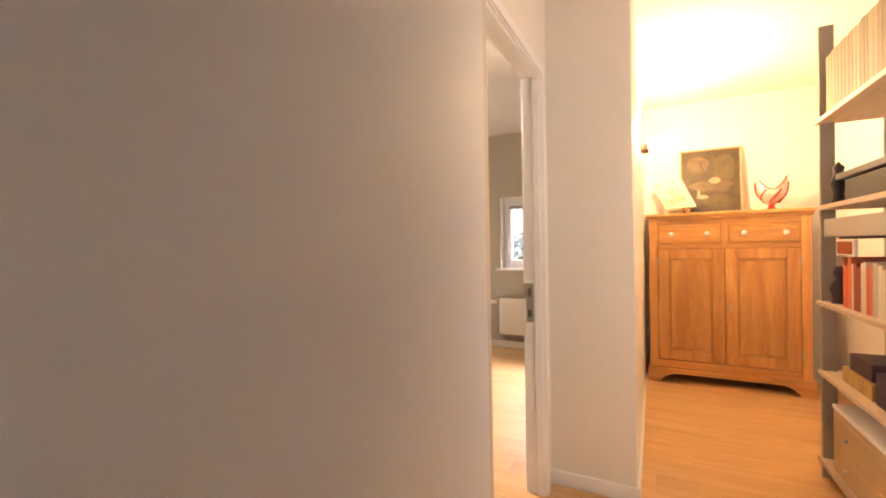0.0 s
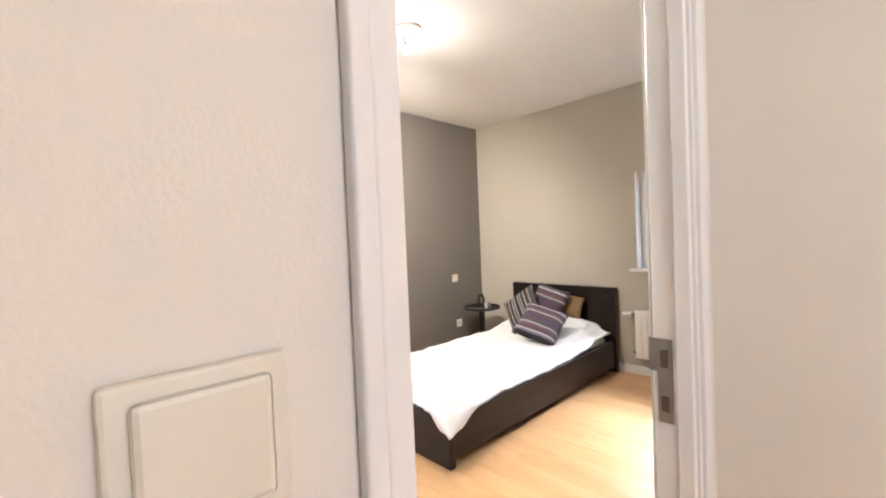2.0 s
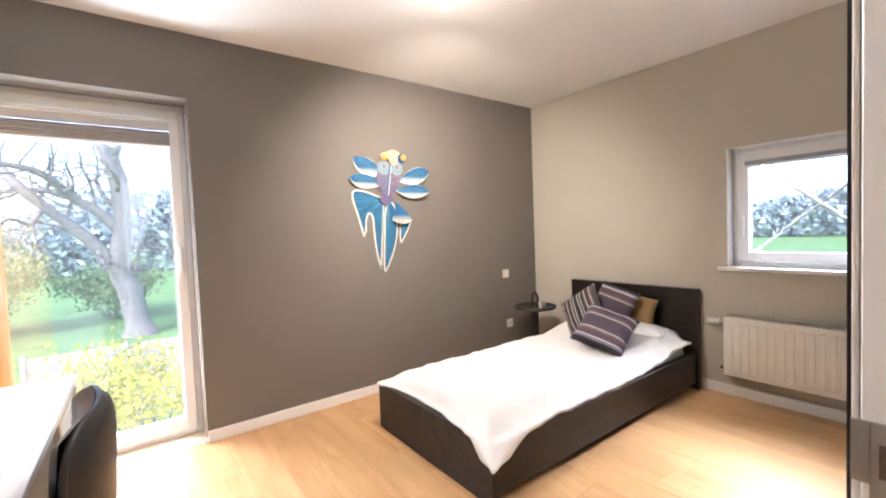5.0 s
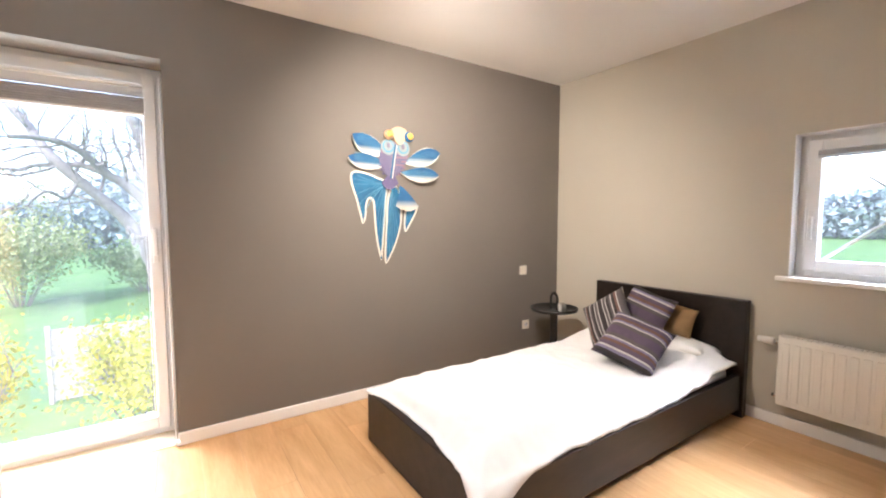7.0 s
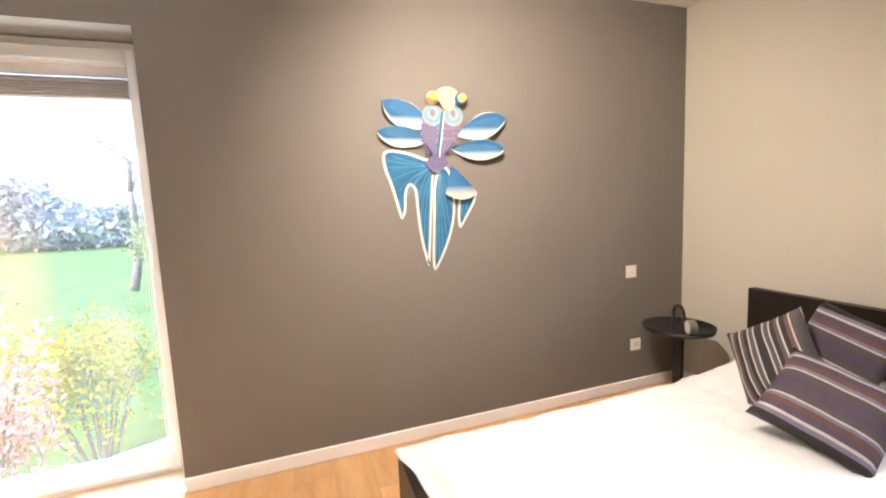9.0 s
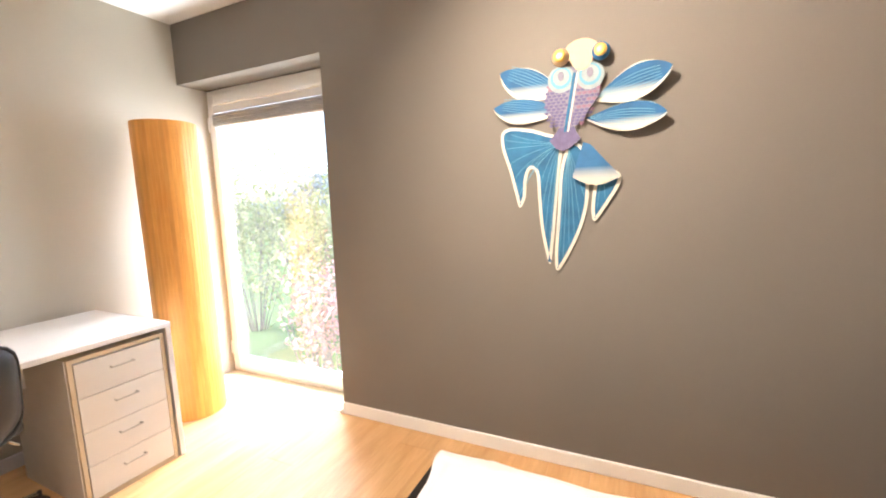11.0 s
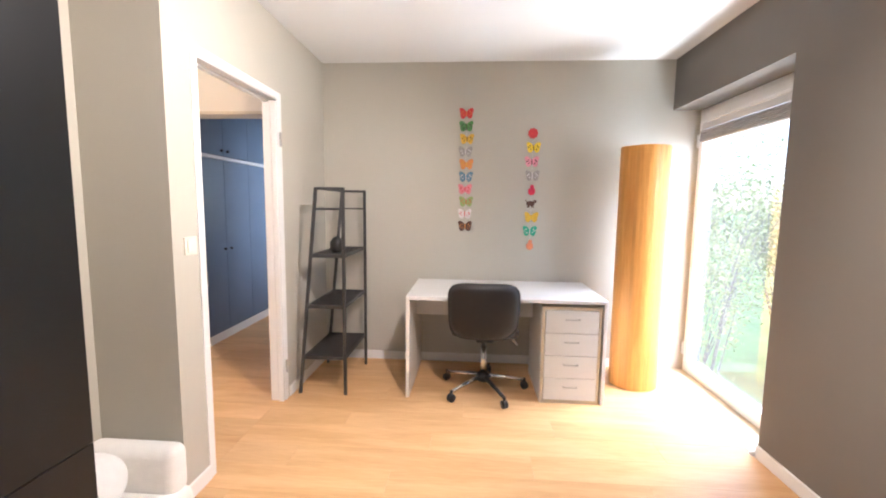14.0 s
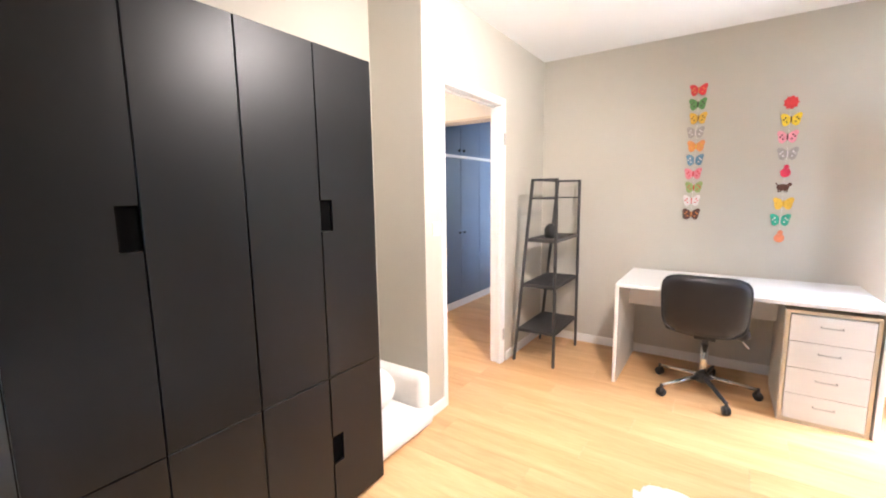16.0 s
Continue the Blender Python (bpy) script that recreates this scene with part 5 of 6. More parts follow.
        bm = bx(a + w, a + w + 0.014, y0 - 0.001, y0 + 0.010, z0 + w, z1 - w, bevel=0.004)
        box(bm, b - w - 0.014, b - w, y0 - 0.001, y0 + 0.010, z0 + w, z1 - w, bevel=0.004)
        box(bm, a + w + 0.014, b - w - 0.014, y0 - 0.001, y0 + 0.010, z0 + w, z0 + w + 0.014, bevel=0.004)
        box(bm, a + w + 0.014, b - w - 0.014, y0 - 0.001, y0 + 0.010, z1 - w - 0.014, z1 - w, bevel=0.004)
        part("panel_moulding", bm, M_PINE, d)
        hx = a - 0.002 if s == 0 else b + 0.002
        for z in (0.33, 1.05):
            part("hinge", tb((hx, y0 - 0.006, z - 0.035), (hx, y0 - 0.006, z + 0.035), 0.006, n=8), M_STEEL, d)
    part("keyhole_plate", bx(mid + 0.028, mid + 0.044, y0 - 0.008, y0 - 0.003, 0.64, 0.70, bevel=0.003), M_STEEL, c)
    # plinth with bracket feet
    n = 30
    out = [(x0 - 0.015, 0.0), (x0 + 0.085, 0.0)]
    for i in range(n + 1):
        s = i / n
        x = x0 + 0.085 + (x1 - x0 - 0.17) * s
        e = min(s, 1 - s)
        out.append((x, 0.018 + 0.062 * min(1, e / 0.10) ** 0.6))
    out += [(x1 - 0.085, 0.0), (x1 + 0.015, 0.0), (x1 + 0.015, 0.13), (x0 - 0.015, 0.13)]
    part("plinth", plate(bmesh.new(), out, 0.03, lambda u, v, w: (u, y0 - 0.018 + w, v)), M_PINE_X, c)
    part("foot", bx(x0 - 0.014, x0 + 0.03, y0 + 0.012, y1, 0.0, 0.10), M_PINE, c)
    part("foot", bx(x1 - 0.03, x1 + 0.014, y0 + 0.012, y1, 0.0, 0.10), M_PINE, c)
    return h + 0.032


TOPZ = pine_cupboard()

M_FRAME = mat("pale_gilt_frame", (0.50, 0.33, 0.16), 0.45, 0.2, var=0.12, scale=20)
M_CANVAS_DARK = mat("dark_umber_oil", (0.065, 0.045, 0.022), 0.55, var=0.6, scale=9, bump=0.4, grain=90)
M_CANVAS_MID = mat("ochre_oil", (0.115, 0.080, 0.036), 0.55, var=0.5, scale=14, bump=0.4, grain=90)
M_CANVAS_LIGHT = mat("cream_oil", (0.30, 0.24, 0.15), 0.55, var=0.3, scale=20, bump=0.4, grain=90)
M_CANVAS_GREEN = mat("olive_oil", (0.085, 0.068, 0.026), 0.55, var=0.5, scale=16, bump=0.4, grain=90)
M_PRINT = mat("sepia_print", (0.46, 0.40, 0.30), 0.5, var=0.7, scale=9)
M_PRINT2 = mat("sepia_shade", (0.34, 0.29, 0.21), 0.5, var=0.6, scale=14)
M_RUBY = mat("ruby_glass", (0.30, 0.012, 0.012), 0.12, var=0.3, scale=25, coat=0.8)
M_MARBLE = mat("milky_glass", (0.62, 0.40, 0.36), 0.15, var=0.35, scale=30, coat=0.8)


def blob(cx, cz, w, h, seed, n=18):
    return [(cx + w * math.cos(a) * (1 + 0.28 * wavy(math.cos(a), math.sin(a), 1.6, seed)), cz + h * math.sin(a) * (1 + 0.28 * wavy(math.sin(a), math.cos(a), 1.6, seed + 3))) for a in (2 * math.pi * i / n for i in range(n))]


def painting():
    x0, x1, z0, z1 = 3.68, 4.135, TOPZ, TOPZ + 0.595
    p = thing("painting", ((x0 + x1) / 2, 4.18, z0), "dark oil landscape in a thin gilt frame", "painting")
    lean = lambda u, v, w: (u, 4.145 + 0.07 * (v - z0) / (z1 - z0) - w, v)
    part("canvas", plate(bmesh.new(), [(x0, z0 + 0.004), (x1, z0 + 0.004), (x1, z1), (x0, z1)], 0.016, lean), M_CANVAS_DARK, p)
    f = 0.013
    for out in ([(x0 - f, z0), (x0, z0), (x0, z1 + f), (x0 - f, z1 + f)], [(x1, z0), (x1 + f, z0), (x1 + f, z1 + f), (x1, z1 + f)], [(x0, z1), (x1, z1), (x1, z1 + f), (x0, z1 + f)], [(x0, z0), (x1, z0), (x1, z0 + f), (x0, z0 + f)]):
        part("frame", plate(bmesh.new(), out, 0.024, lean), M_FRAME, p)
    over = lambda u, v, w: (u, lean(u, v, 0)[1] - 0.0166 - w, v)
    shapes = [(0.74, 0.72, 0.21, 0.20, M_CANVAS_GREEN), (0.30, 0.78, 0.20, 0.13, M_CANVAS_MID), (0.50, 0.45, 0.36, 0.09, M_CANVAS_MID), (0.62, 0.20, 0.28, 0.10, M_CANVAS_GREEN), (0.36, 0.27, 0.10, 0.030, M_CANVAS_LIGHT), (0.30, 0.32, 0.025, 0.06, M_CANVAS_LIGHT), (0.58, 0.52, 0.10, 0.05, M_CANVAS_LIGHT), (0.72, 0.38, 0.10, 0.04, M_CANVAS_MID)]
    for q, (u, v, w, h, m) in enumerate(shapes):
        part("paint_patch", plate(bmesh.new(), blob(x0 + (x1 - x0) * u, z0 + (z1 - z0) * v, (x1 - x0) * w, (z1 - z0) * h, q * 2.3), 0.0006 + 0.0002 * q, over), m, p)
    part("paint_patch", plate(bmesh.new(), [(x0 + 0.19, z0 + 0.30), (x0 + 0.20, z0 + 0.30), (x0 + 0.155, z0 + 0.50), (x0 + 0.145, z0 + 0.50)], 0.0022, over), M_CANVAS_DARK, p)


painting()


def print_on_easel():
    c = (3.585, 4.02)
    e = thing("table_easel", (*c, TOPZ), "small wooden table easel on the pine cupboard", "easel")
    bm = bmesh.new()
    for x in (-0.09, 0.07):
        bar(bm, (c[0] + x + 0.05, c[1] - 0.07, TOPZ + 0.006), (c[0] + x + 0.05, c[1] + 0.04, TOPZ + 0.10), 0.012)
    part("leg", bm, M_PINE, e)
    part("ledge", bar(bmesh.new(), (c[0] - 0.06, c[1] - 0.075, TOPZ + 0.042), (c[0] + 0.15, c[1] - 0.075, TOPZ + 0.042), 0.012), M_PINE_X, e)
    part("foot", bar(bmesh.new(), (c[0] - 0.045, c[1] - 0.075, TOPZ + 0.004), (c[0] - 0.045, c[1] - 0.075, TOPZ + 0.045), 0.010), M_PINE, e)
    part("foot", bar(bmesh.new(), (c[0] + 0.135, c[1] - 0.075, TOPZ + 0.004), (c[0] + 0.135, c[1] - 0.075, TOPZ + 0.045), 0.010), M_PINE, e)
    p = thing("framed_print", (c[0] + 0.03, c[1], TOPZ + 0.048), "unframed sepia print tilted on a small easel", "print")
    tilt = lambda u, v, w: (c[0] + 0.045 + u - 0.30 * v, c[1] - 0.078 + 0.35 * v - w, TOPZ + 0.050 + v)
    part("sheet", plate(bmesh.new(), [(-0.09, 0.0), (0.155, 0.014), (0.125, 0.265), (-0.125, 0.255)], 0.004, tilt), M_PRINT, p)
    for q, (u, v, w, h) in enumerate(((-0.02, 0.06, 0.05, 0.03), (0.05, 0.10, 0.05, 0.04), (0.0, 0.16, 0.07, 0.02))):
        part("print_patch", plate(bmesh.new(), blob(u, v, w, h, q * 1.9 + 20), 0.0006, lambda a, b, k: (tilt(a, b, 0)[0], tilt(a, b, 0)[1] - 0.0045 - k, tilt(a, b, 0)[2])), M_PRINT2, p)


print_on_easel()


def glass_vase():
    c = (4.315, 3.96, TOPZ)
    v = thing("glass_vase", c, "ruby and milky glass vase with two flared ears", "vase")
    part("foot", lathe(bmesh.new(), c, [(0.0, 0.0), (0.060, 0.0), (0.058, 0.008), (0.028, 0.020), (0.022, 0.04), (0.026, 0.052), (0.0, 0.052)], 32), M_RUBY, v, smooth=True)
    bm = bmesh.new()
    n, m = 48, 22
    rings = []
    for j in range(m + 1):
        s = j / m
        r = 0.026 + 0.068 * math.sin(math.pi * min(1, s * 0.72)) ** 0.9
        ring = []
        for i in range(n):
            a = 2 * math.pi * i / n
            ear = max(0.0, math.cos(a) ** 2) ** 1.5
            rr = r * (1 + 0.30 * ear * s ** 3)
            z = c[2] + 0.05 + 0.125 * s + 0.105 * ear * s ** 3
            ring.append(bm.verts.new((c[0] + rr * math.cos(a), c[1] + rr * 0.8 * math.sin(a), z)))
        rings.append(ring)
    for lo, hi in zip(rings, rings[1:]):
        for i in range(n):
            bm.faces.new((lo[i], lo[(i + 1) % n], hi[(i + 1) % n], hi[i]))
    ob = part("bowl", bm, M_MARBLE, v, smooth=True)
    sol = ob.modifiers.new("thick", "SOLIDIFY")
    sol.thickness = 0.005
    bm = bmesh.new()
    for i in range(n):
        p, q = rings_at(c, i, n), rings_at(c, i + 1, n)
        tube(bm, p, q, 0.005, n=6)
    part("rim", bm, M_RUBY, v, "ruby rim", smooth=True)
    bm = bmesh.new()
    for k in range(6):
        a0 = k * 1.05
        pts = []
        for j in range(9):
            s = 0.1 + 0.8 * j / 8
            r = (0.026 + 0.068 * math.sin(math.pi * min(1, s * 0.72)) ** 0.9) + 0.004
            a = a0 + 1.2 * s
            ear = max(0.0, math.cos(a) ** 2) ** 1.5
            rr = r * (1 + 0.3 * ear * s ** 3)
            pts.append((c[0] + rr * math.cos(a), c[1] + rr * 0.8 * math.sin(a), c[2] + 0.05 + 0.125 * s + 0.105 * ear * s ** 3))
        for p, q in zip(pts, pts[1:]):
            tube(bm, p, q, 0.006, n=6)
    part("streak", bm, M_RUBY, v, smooth=True)


def rings_at(c, i, n):
    a = 2 * math.pi * i / n
    ear = max(0.0, math.cos(a) ** 2) ** 1.5
    rr = (0.026 + 0.068 * math.sin(math.pi * 0.72) ** 0.9) * (1 + 0.30 * ear)
    return (c[0] + rr * math.cos(a), c[1] + rr * 0.8 * math.sin(a), c[2] + 0.175 + 0.105 * ear)


glass_vase()


def sconce():
    x, y, z = 3.357, 3.15, 1.93
    s = thing("wall_sconce", (x, y, z), "lit wall sconce with alabaster bowl and bronze bracket", "lamp")
    part("bracket", box(bmesh.new(), x, x + 0.07, y - 0.05, y + 0.05, z - 0.035, z + 0.035, bevel=0.02, seg=3), mat("bronze", (0.16, 0.10, 0.06), 0.35, 0.8, var=0.15), s, "bronze bracket", smooth=True)
    bm = bmesh.new()
    n, m = 24, 8
    rings = []
    for j in range(m + 1):
        t = math.pi / 2 * j / m
        rings.append([bm.verts.new((x + 0.042 + (0.115 + 0.115 * math.cos(b)) * (0.35 + 0.65 * math.sin(t)) * 0.92, y + 0.13 * math.sin(b) * math.sin(t), z - 0.03 + 0.085 * (1 - math.cos(t)))) for b in (2 * math.pi * i / n for i in range(n))])
    for lo, hi in zip(rings, rings[1:]):
        for i in range(n):
            bm.faces.new((lo[i], lo[(i + 1) % n], hi[(i + 1) % n], hi[i]))
    ob = part("bowl", bm, glow_mat("lit_alabaster", (1.0, 0.78, 0.46), 4.5), s, "lit alabaster bowl", smooth=True)
    sol = ob.modifiers.new("thick", "SOLIDIFY")
    sol.thickness = 0.005


sconce()


# ---- bookcase in the hall ----
M_PALEPINE = wood_mat("pale_pine_shelf", (0.50, 0.36, 0.24), (0.66, 0.52, 0.38), 0.5, "y", 0.08, 12)
M_GREYWOOD = mat("greige_board", (0.36, 0.32, 0.27), 0.55, var=0.06, scale=6)


def bookcase():
    x0, x1, y0, y1 = 4.20, 4.50, 1.45, 2.43
    b = thing("bookcase", (4.35, 1.7, 0), "open bookcase with greige uprights and pine shelves", "bookcase")
    for y in (y1 - 0.02, y0):
        part("upright", bx(x0, x0 + 0.06, y, y + 0.02, 0, 2.3, bevel=0.002), M_GREYWOOD, b)
        part("upright", bx(x1 - 0.06, x1, y, y + 0.02, 0, 2.3, bevel=0.002), M_GREYWOOD, b)
    levels = (0.10, 0.55, 0.905, 1.39, 1.83)
    for z in levels:
        part("shelf_board", bx(x0 - 0.012, x1, y0 - 0.01, y1 + 0.01, z - 0.022, z, bevel=0.002), M_PALEPINE, b)
    part("brace", bx(x0 + 0.012, x0 + 0.05, y0 + 0.02, y1 - 0.02, 1.23, 1.32, bevel=0.002), M_GREYWOOD, b)
    return x0, x1, y0, y1, levels


BX, BXX, BYY0, BYY1, LEV = bookcase()


def book(y, w, depth, h, z, colour, label, tilt=0.0, flat=False):
    x = BX + 0.02
    t = thing("book", (x + depth / 2, y, z), label, "book", "books in the bookcase")
    cover = mat("book_cover", colour, 0.6, var=0.12, scale=20)
    pages = M_KITEW
    y0, y1 = y - w / 2, y + w / 2
    bm = bx(x, x + 0.004, y0, y1, z, z + h, bevel=0.001)
    box(bm, x + 0.004, x + depth, y0, y0 + 0.003, z, z + h)
    box(bm, x + 0.004, x + depth, y1 - 0.003, y1, z, z + h)
    part("cover", bm, cover, t)
    part("pages", bx(x + 0.005, x + depth - 0.006, y0 + 0.0032, y1 - 0.0032, z + 0.004, z + h - 0.004), pages, t)


rnd = random.Random(4)
SPINES = [(0.20, 0.15, 0.075), (0.10, 0.08, 0.04), (0.16, 0.12, 0.06), (0.26, 0.20, 0.11)]
y = BYY1 - 0.045
while y > 1.52:
    w = rnd.uniform(0.032, 0.044)
    book(y - w / 2, w, 0.21, 0.30 + rnd.uniform(-0.004, 0.004), LEV[4], rnd.choice(SPINES), "tall olive cloth-bound folder upright on the top shelf")
    y -= w + 0.002
REDS = [(0.62, 0.10, 0.04), (0.66, 0.58, 0.46), (0.60, 0.16, 0.07), (0.50, 0.44, 0.34), (0.28, 0.05, 0.03)]
y = 2.20
while y > 1.72:
    w = rnd.uniform(0.018, 0.04)
    book(y - w / 2, w, 0.17, rnd.uniform(0.19, 0.235), LEV[2], rnd.choice(REDS), "red or cream paperback standing on the shelf")
    y -= w + 0.002


def small_box(name, x0, x1, y0, y1, z, h, m, label, category, lid=None):
    b = thing(name, ((x0 + x1) / 2, (y0 + y1) / 2, z), label, category)
    part("body", bx(x0, x1, y0, y1, z, z + h, bevel=0.003, seg=2), m, b)
    if lid:
        part("lid", bx(x0 - 0.004, x1 + 0.004, y0 - 0.004, y1 + 0.004, z + h, z + h + 0.02, bevel=0.003), lid, b)
    return b


M_CARD = mat("tan_card", (0.50, 0.34, 0.17), 0.7, var=0.1, scale=8)
M_PLUM = mat("plum_card", (0.055, 0.03, 0.05), 0.5, var=0.2)
M_OLDGOLD = mat("gold_print", (0.46, 0.28, 0.08), 0.5, var=0.35, scale=25)
u = small_box("small_chest", BX + 0.01, BXX - 0.03, 1.70, 2.30, 0.10, 0.30, M_CARD, "tan two-drawer chest on the bottom shelf", "chest", M_WHITE)
for z in (0.17, 0.31):
    part("drawer", bx(BX + 0.004, BX + 0.012, 1.72, 2.28, z - 0.06, z + 0.065, bevel=0.002), M_CARD, u)
    part("knob", ball(bmesh.new(), (BX - 0.002, 2.12, z), 0.010, u=10, v=8), M_STEEL, u, smooth=True)
small_box("card_box", BX + 0.03, BXX - 0.05, 1.95, 2.25, 0.55, 0.07, M_OLDGOLD, "gold printed box lying on the shelf", "box")
small_box("card_box", BX + 0.04, BXX - 0.06, 1.98, 2.20, 0.62, 0.075, M_PLUM, "plum coloured box on top of a gold box", "box")
small_box("card_box", BX + 0.03, BXX - 0.05, 1.70, 1.92, 0.55, 0.13, M_PLUM, "dark plum box on the pine shelf", "box")
small_box("album", BX + 0.03, BXX - 0.04, 1.80, 2.20, 1.39, 0.10, M_BLACK, "black album box lying on the shelf", "album")
small_box("album", BX + 0.02, BXX - 0.04, 1.76, 2.28, 1.50, 0.03, M_BLACK, "black flat folder on the album box", "album")
small_box("document_tray", BX + 0.03, BXX - 0.04, 1.72, 2.28, 1.22, 0.05, M_BLACK, "black flat tray on top of the books", "tray")
f = thing("photo_frame", (BX + 0.05, 2.14, 0.905), "small framed photo standing before the books", "photo frame")
part("frame", bx(BX + 0.002, BX + 0.016, 2.02, 2.22, 1.142, 1.217, bevel=0.003), M_WHITE, f)
part("picture", bx(BX - 0.0005, BX + 0.003, 2.04, 2.20, 1.152, 1.207), M_RUBY, f)
g = thing("figurine", (BX + 0.05, 2.33, 0.905), "small dark carved figurine on the shelf", "figurine")
part("body", lathe(bmesh.new(), (BX + 0.05, 2.33, 0.905), [(0, 0), (0.035, 0), (0.03, 0.03), (0.042, 0.07), (0.02, 0.12), (0.028, 0.15), (0.02, 0.18), (0, 0.185)], 16), M_PLUM, g, smooth=True)
g = thing("figurine", (BX + 0.05, 2.34, 1.39), "small dark bronze figurine on the shelf", "figurine")
part("body", lathe(bmesh.new(), (BX + 0.05, 2.34, 1.39), [(0, 0), (0.03, 0), (0.022, 0.05), (0.035, 0.10), (0.018, 0.15), (0.024, 0.18), (0, 0.21)], 16), M_BLACK, g, smooth=True)


# ---- dark built-in closet in the hall ----
def closet_unit(y0, y1, first):
    x0, x1 = 4.05, 4.65
    c = thing("built_in_closet", (4.35, (y0 + y1) / 2, 0), "dark blue lacquered closet with white plinth and band", "closet", "hall closets")
    part("carcass", bx(x0 + 0.022, x1, y0, y1, 0.0, 2.36), M_NAVY, c)
    part("plinth", bx(x0 + 0.004, x0 + 0.022, y0, y1, 0.0, 0.085, bevel=0.002), M_WHITE, c, "white plinth")
    part("band", bx(x0 - 0.004, x0 + 0.022, y0, y1, 1.785, 1.815, bevel=0.002), M_WHITE, c, "white band")
    for z0, z1, zk in ((0.09, 1.78, 0.91), (1.82, 2.355, 1.87)):
        d = part("door", bx(x0, x0 + 0.02, y0 + 0.0015, y1 - 0.0015, z0, z1, bevel=0.0015), M_NAVY, c)
        yk = y0 + 0.05 if first else y1 - 0.05
        part("knob", ball(tb((x0, yk, zk), (x0 - 0.014, yk, zk), 0.005, n=8), (x0 - 0.020, yk, zk), 0.013, u=12, v=8), M_BLACK, d, smooth=True)


for k in range(4):
    closet_unit(-0.45 - 0.45 * k + 0.0, 0.0 - 0.45 * k, k % 2 == 0)
solid("wall_closet_end", bx(4.05, 4.75, 0.0, 0.43, -0.1, CZ), M_HALL, "cream wall beside the dark closet", "wall")
solid("wall_closet_top", bx(4.06, 4.75, -2.0, 0.0, 2.36, CZ), M_HALL, "cream panel above the dark closet", "wall")


# ---- outside ----
GZ = -2.9
M_GRASS = mat("lawn", (0.13, 0.24, 0.06), 0.9, var=0.4, scale=0.8, bump=0.8, grain=30)
M_FENCE = mat("weathered_fence", (0.50, 0.42, 0.36), 0.8, var=0.2, scale=5, stretch=(1, 0.2, 1))
M_BARK = mat("grey_bark", (0.24, 0.21, 0.19), 0.95, var=0.4, scale=6, bump=1.0, grain=40)
solid("ground", bx(-900, 900, -900, 900, GZ - 0.5, GZ), M_GRASS, "lawn and fields reaching to the horizon", "ground")


def leaf_mat(name, a, b):
    m = bpy.data.materials.new(name)
    m.use_nodes = True
    t = m.node_tree
    p = t.nodes["Principled BSDF"]
    p.inputs["Roughness"].default_value = 0.7
    geo, ramp = t.nodes.new("ShaderNodeNewGeometry"), t.nodes.new("ShaderNodeValToRGB")
    ramp.color_ramp.elements[0].color, ramp.color_ramp.elements[1].color = (*a, 1), (*b, 1)
    t.links.new(geo.outputs["Random Per Island"], ramp.inputs["Fac"])
    t.links.new(ramp.outputs["Color"], p.inputs["Base Color"])
    p.inputs["Subsurface Weight"].default_value = 0.0
    return m


M_LEAFY = leaf_mat("forsythia_leaf", (0.55, 0.45, 0.03), (0.40, 0.42, 0.07))
M_LEAFG = leaf_mat("hedge_leaf", (0.12, 0.20, 0.07), (0.24, 0.32, 0.13))
M_LEAFS = leaf_mat("spring_leaf", (0.30, 0.36, 0.14), (0.44, 0.45, 0.22))
M_LEAFP = leaf_mat("blossom", (0.60, 0.25, 0.27), (0.55, 0.40, 0.36))
# Pale blue-grey: the distance haze is put into the leaf colour.
M_LEAFF = leaf_mat("far_wood_haze", (0.36, 0.41, 0.44), (0.42, 0.47, 0.49))


def leaves(centres, size, rs):
    """Small bent leaves round the given centres."""
    n = len(centres)
    c = np.asarray(centres)
    d1 = rs.normal(size=(n, 3))
    d1 /= np.linalg.norm(d1, axis=1)[:, None]
    d2 = np.cross(d1, rs.normal(size=(n, 3)))
    d2 /= np.linalg.norm(d2, axis=1)[:, None]
    s = size * rs.uniform(0.6, 1.4, (n, 1))
    v = np.stack([c - d1 * s, c + d2 * s * 0.45, c + d1 * s, c - d2 * s * 0.45], axis=1).reshape(-1, 3)
    f = np.arange(4 * n).reshape(-1, 4)
    return v, f


def crown_part(name, centres, size, material, parent, rs):
    v, f = leaves(centres, size, rs)
    v = v - np.array(ORIGIN[parent.name])
    me = bpy.data.meshes.new(name)
    me.from_pydata(v.tolist(), [], f.tolist())
    me.materials.append(material)
    ob = new(name, me)
    ob.parent = parent
    ORIGIN[ob.name] = ORIGIN[parent.name]
    return ob


def limb(bm, p, d, length, r, depth, rng, tips, bend=0.25, grow=0.56):
    """A tapered, crooked limb that forks."""
    steps = 4
    for k in range(steps):
        d = (d + Vector((rng.gauss(0, bend), rng.gauss(0, bend), rng.gauss(0, bend * 0.6)))).normalized()
        q = p + d * length / steps
        r2 = r * (1 - 0.42 * (k + 1) / steps)
        r1 = r * (1 - 0.42 * k / steps)
        tube(bm, p, q, r1, r2, n=7 if r > 0.05 else 4)
        if depth and k >= 1:
            side = Vector((rng.gauss(0, 1), rng.gauss(0, 1), rng.gauss(0.15, 0.6))).normalized()
            limb(bm, q, (d * 0.5 + side * 0.8).normalized(), length * rng.uniform(grow - 0.11, grow + 0.11), r2 * 0.58, depth - 1, rng, tips, bend, grow)
        p = q
    tips.append(tuple(p))


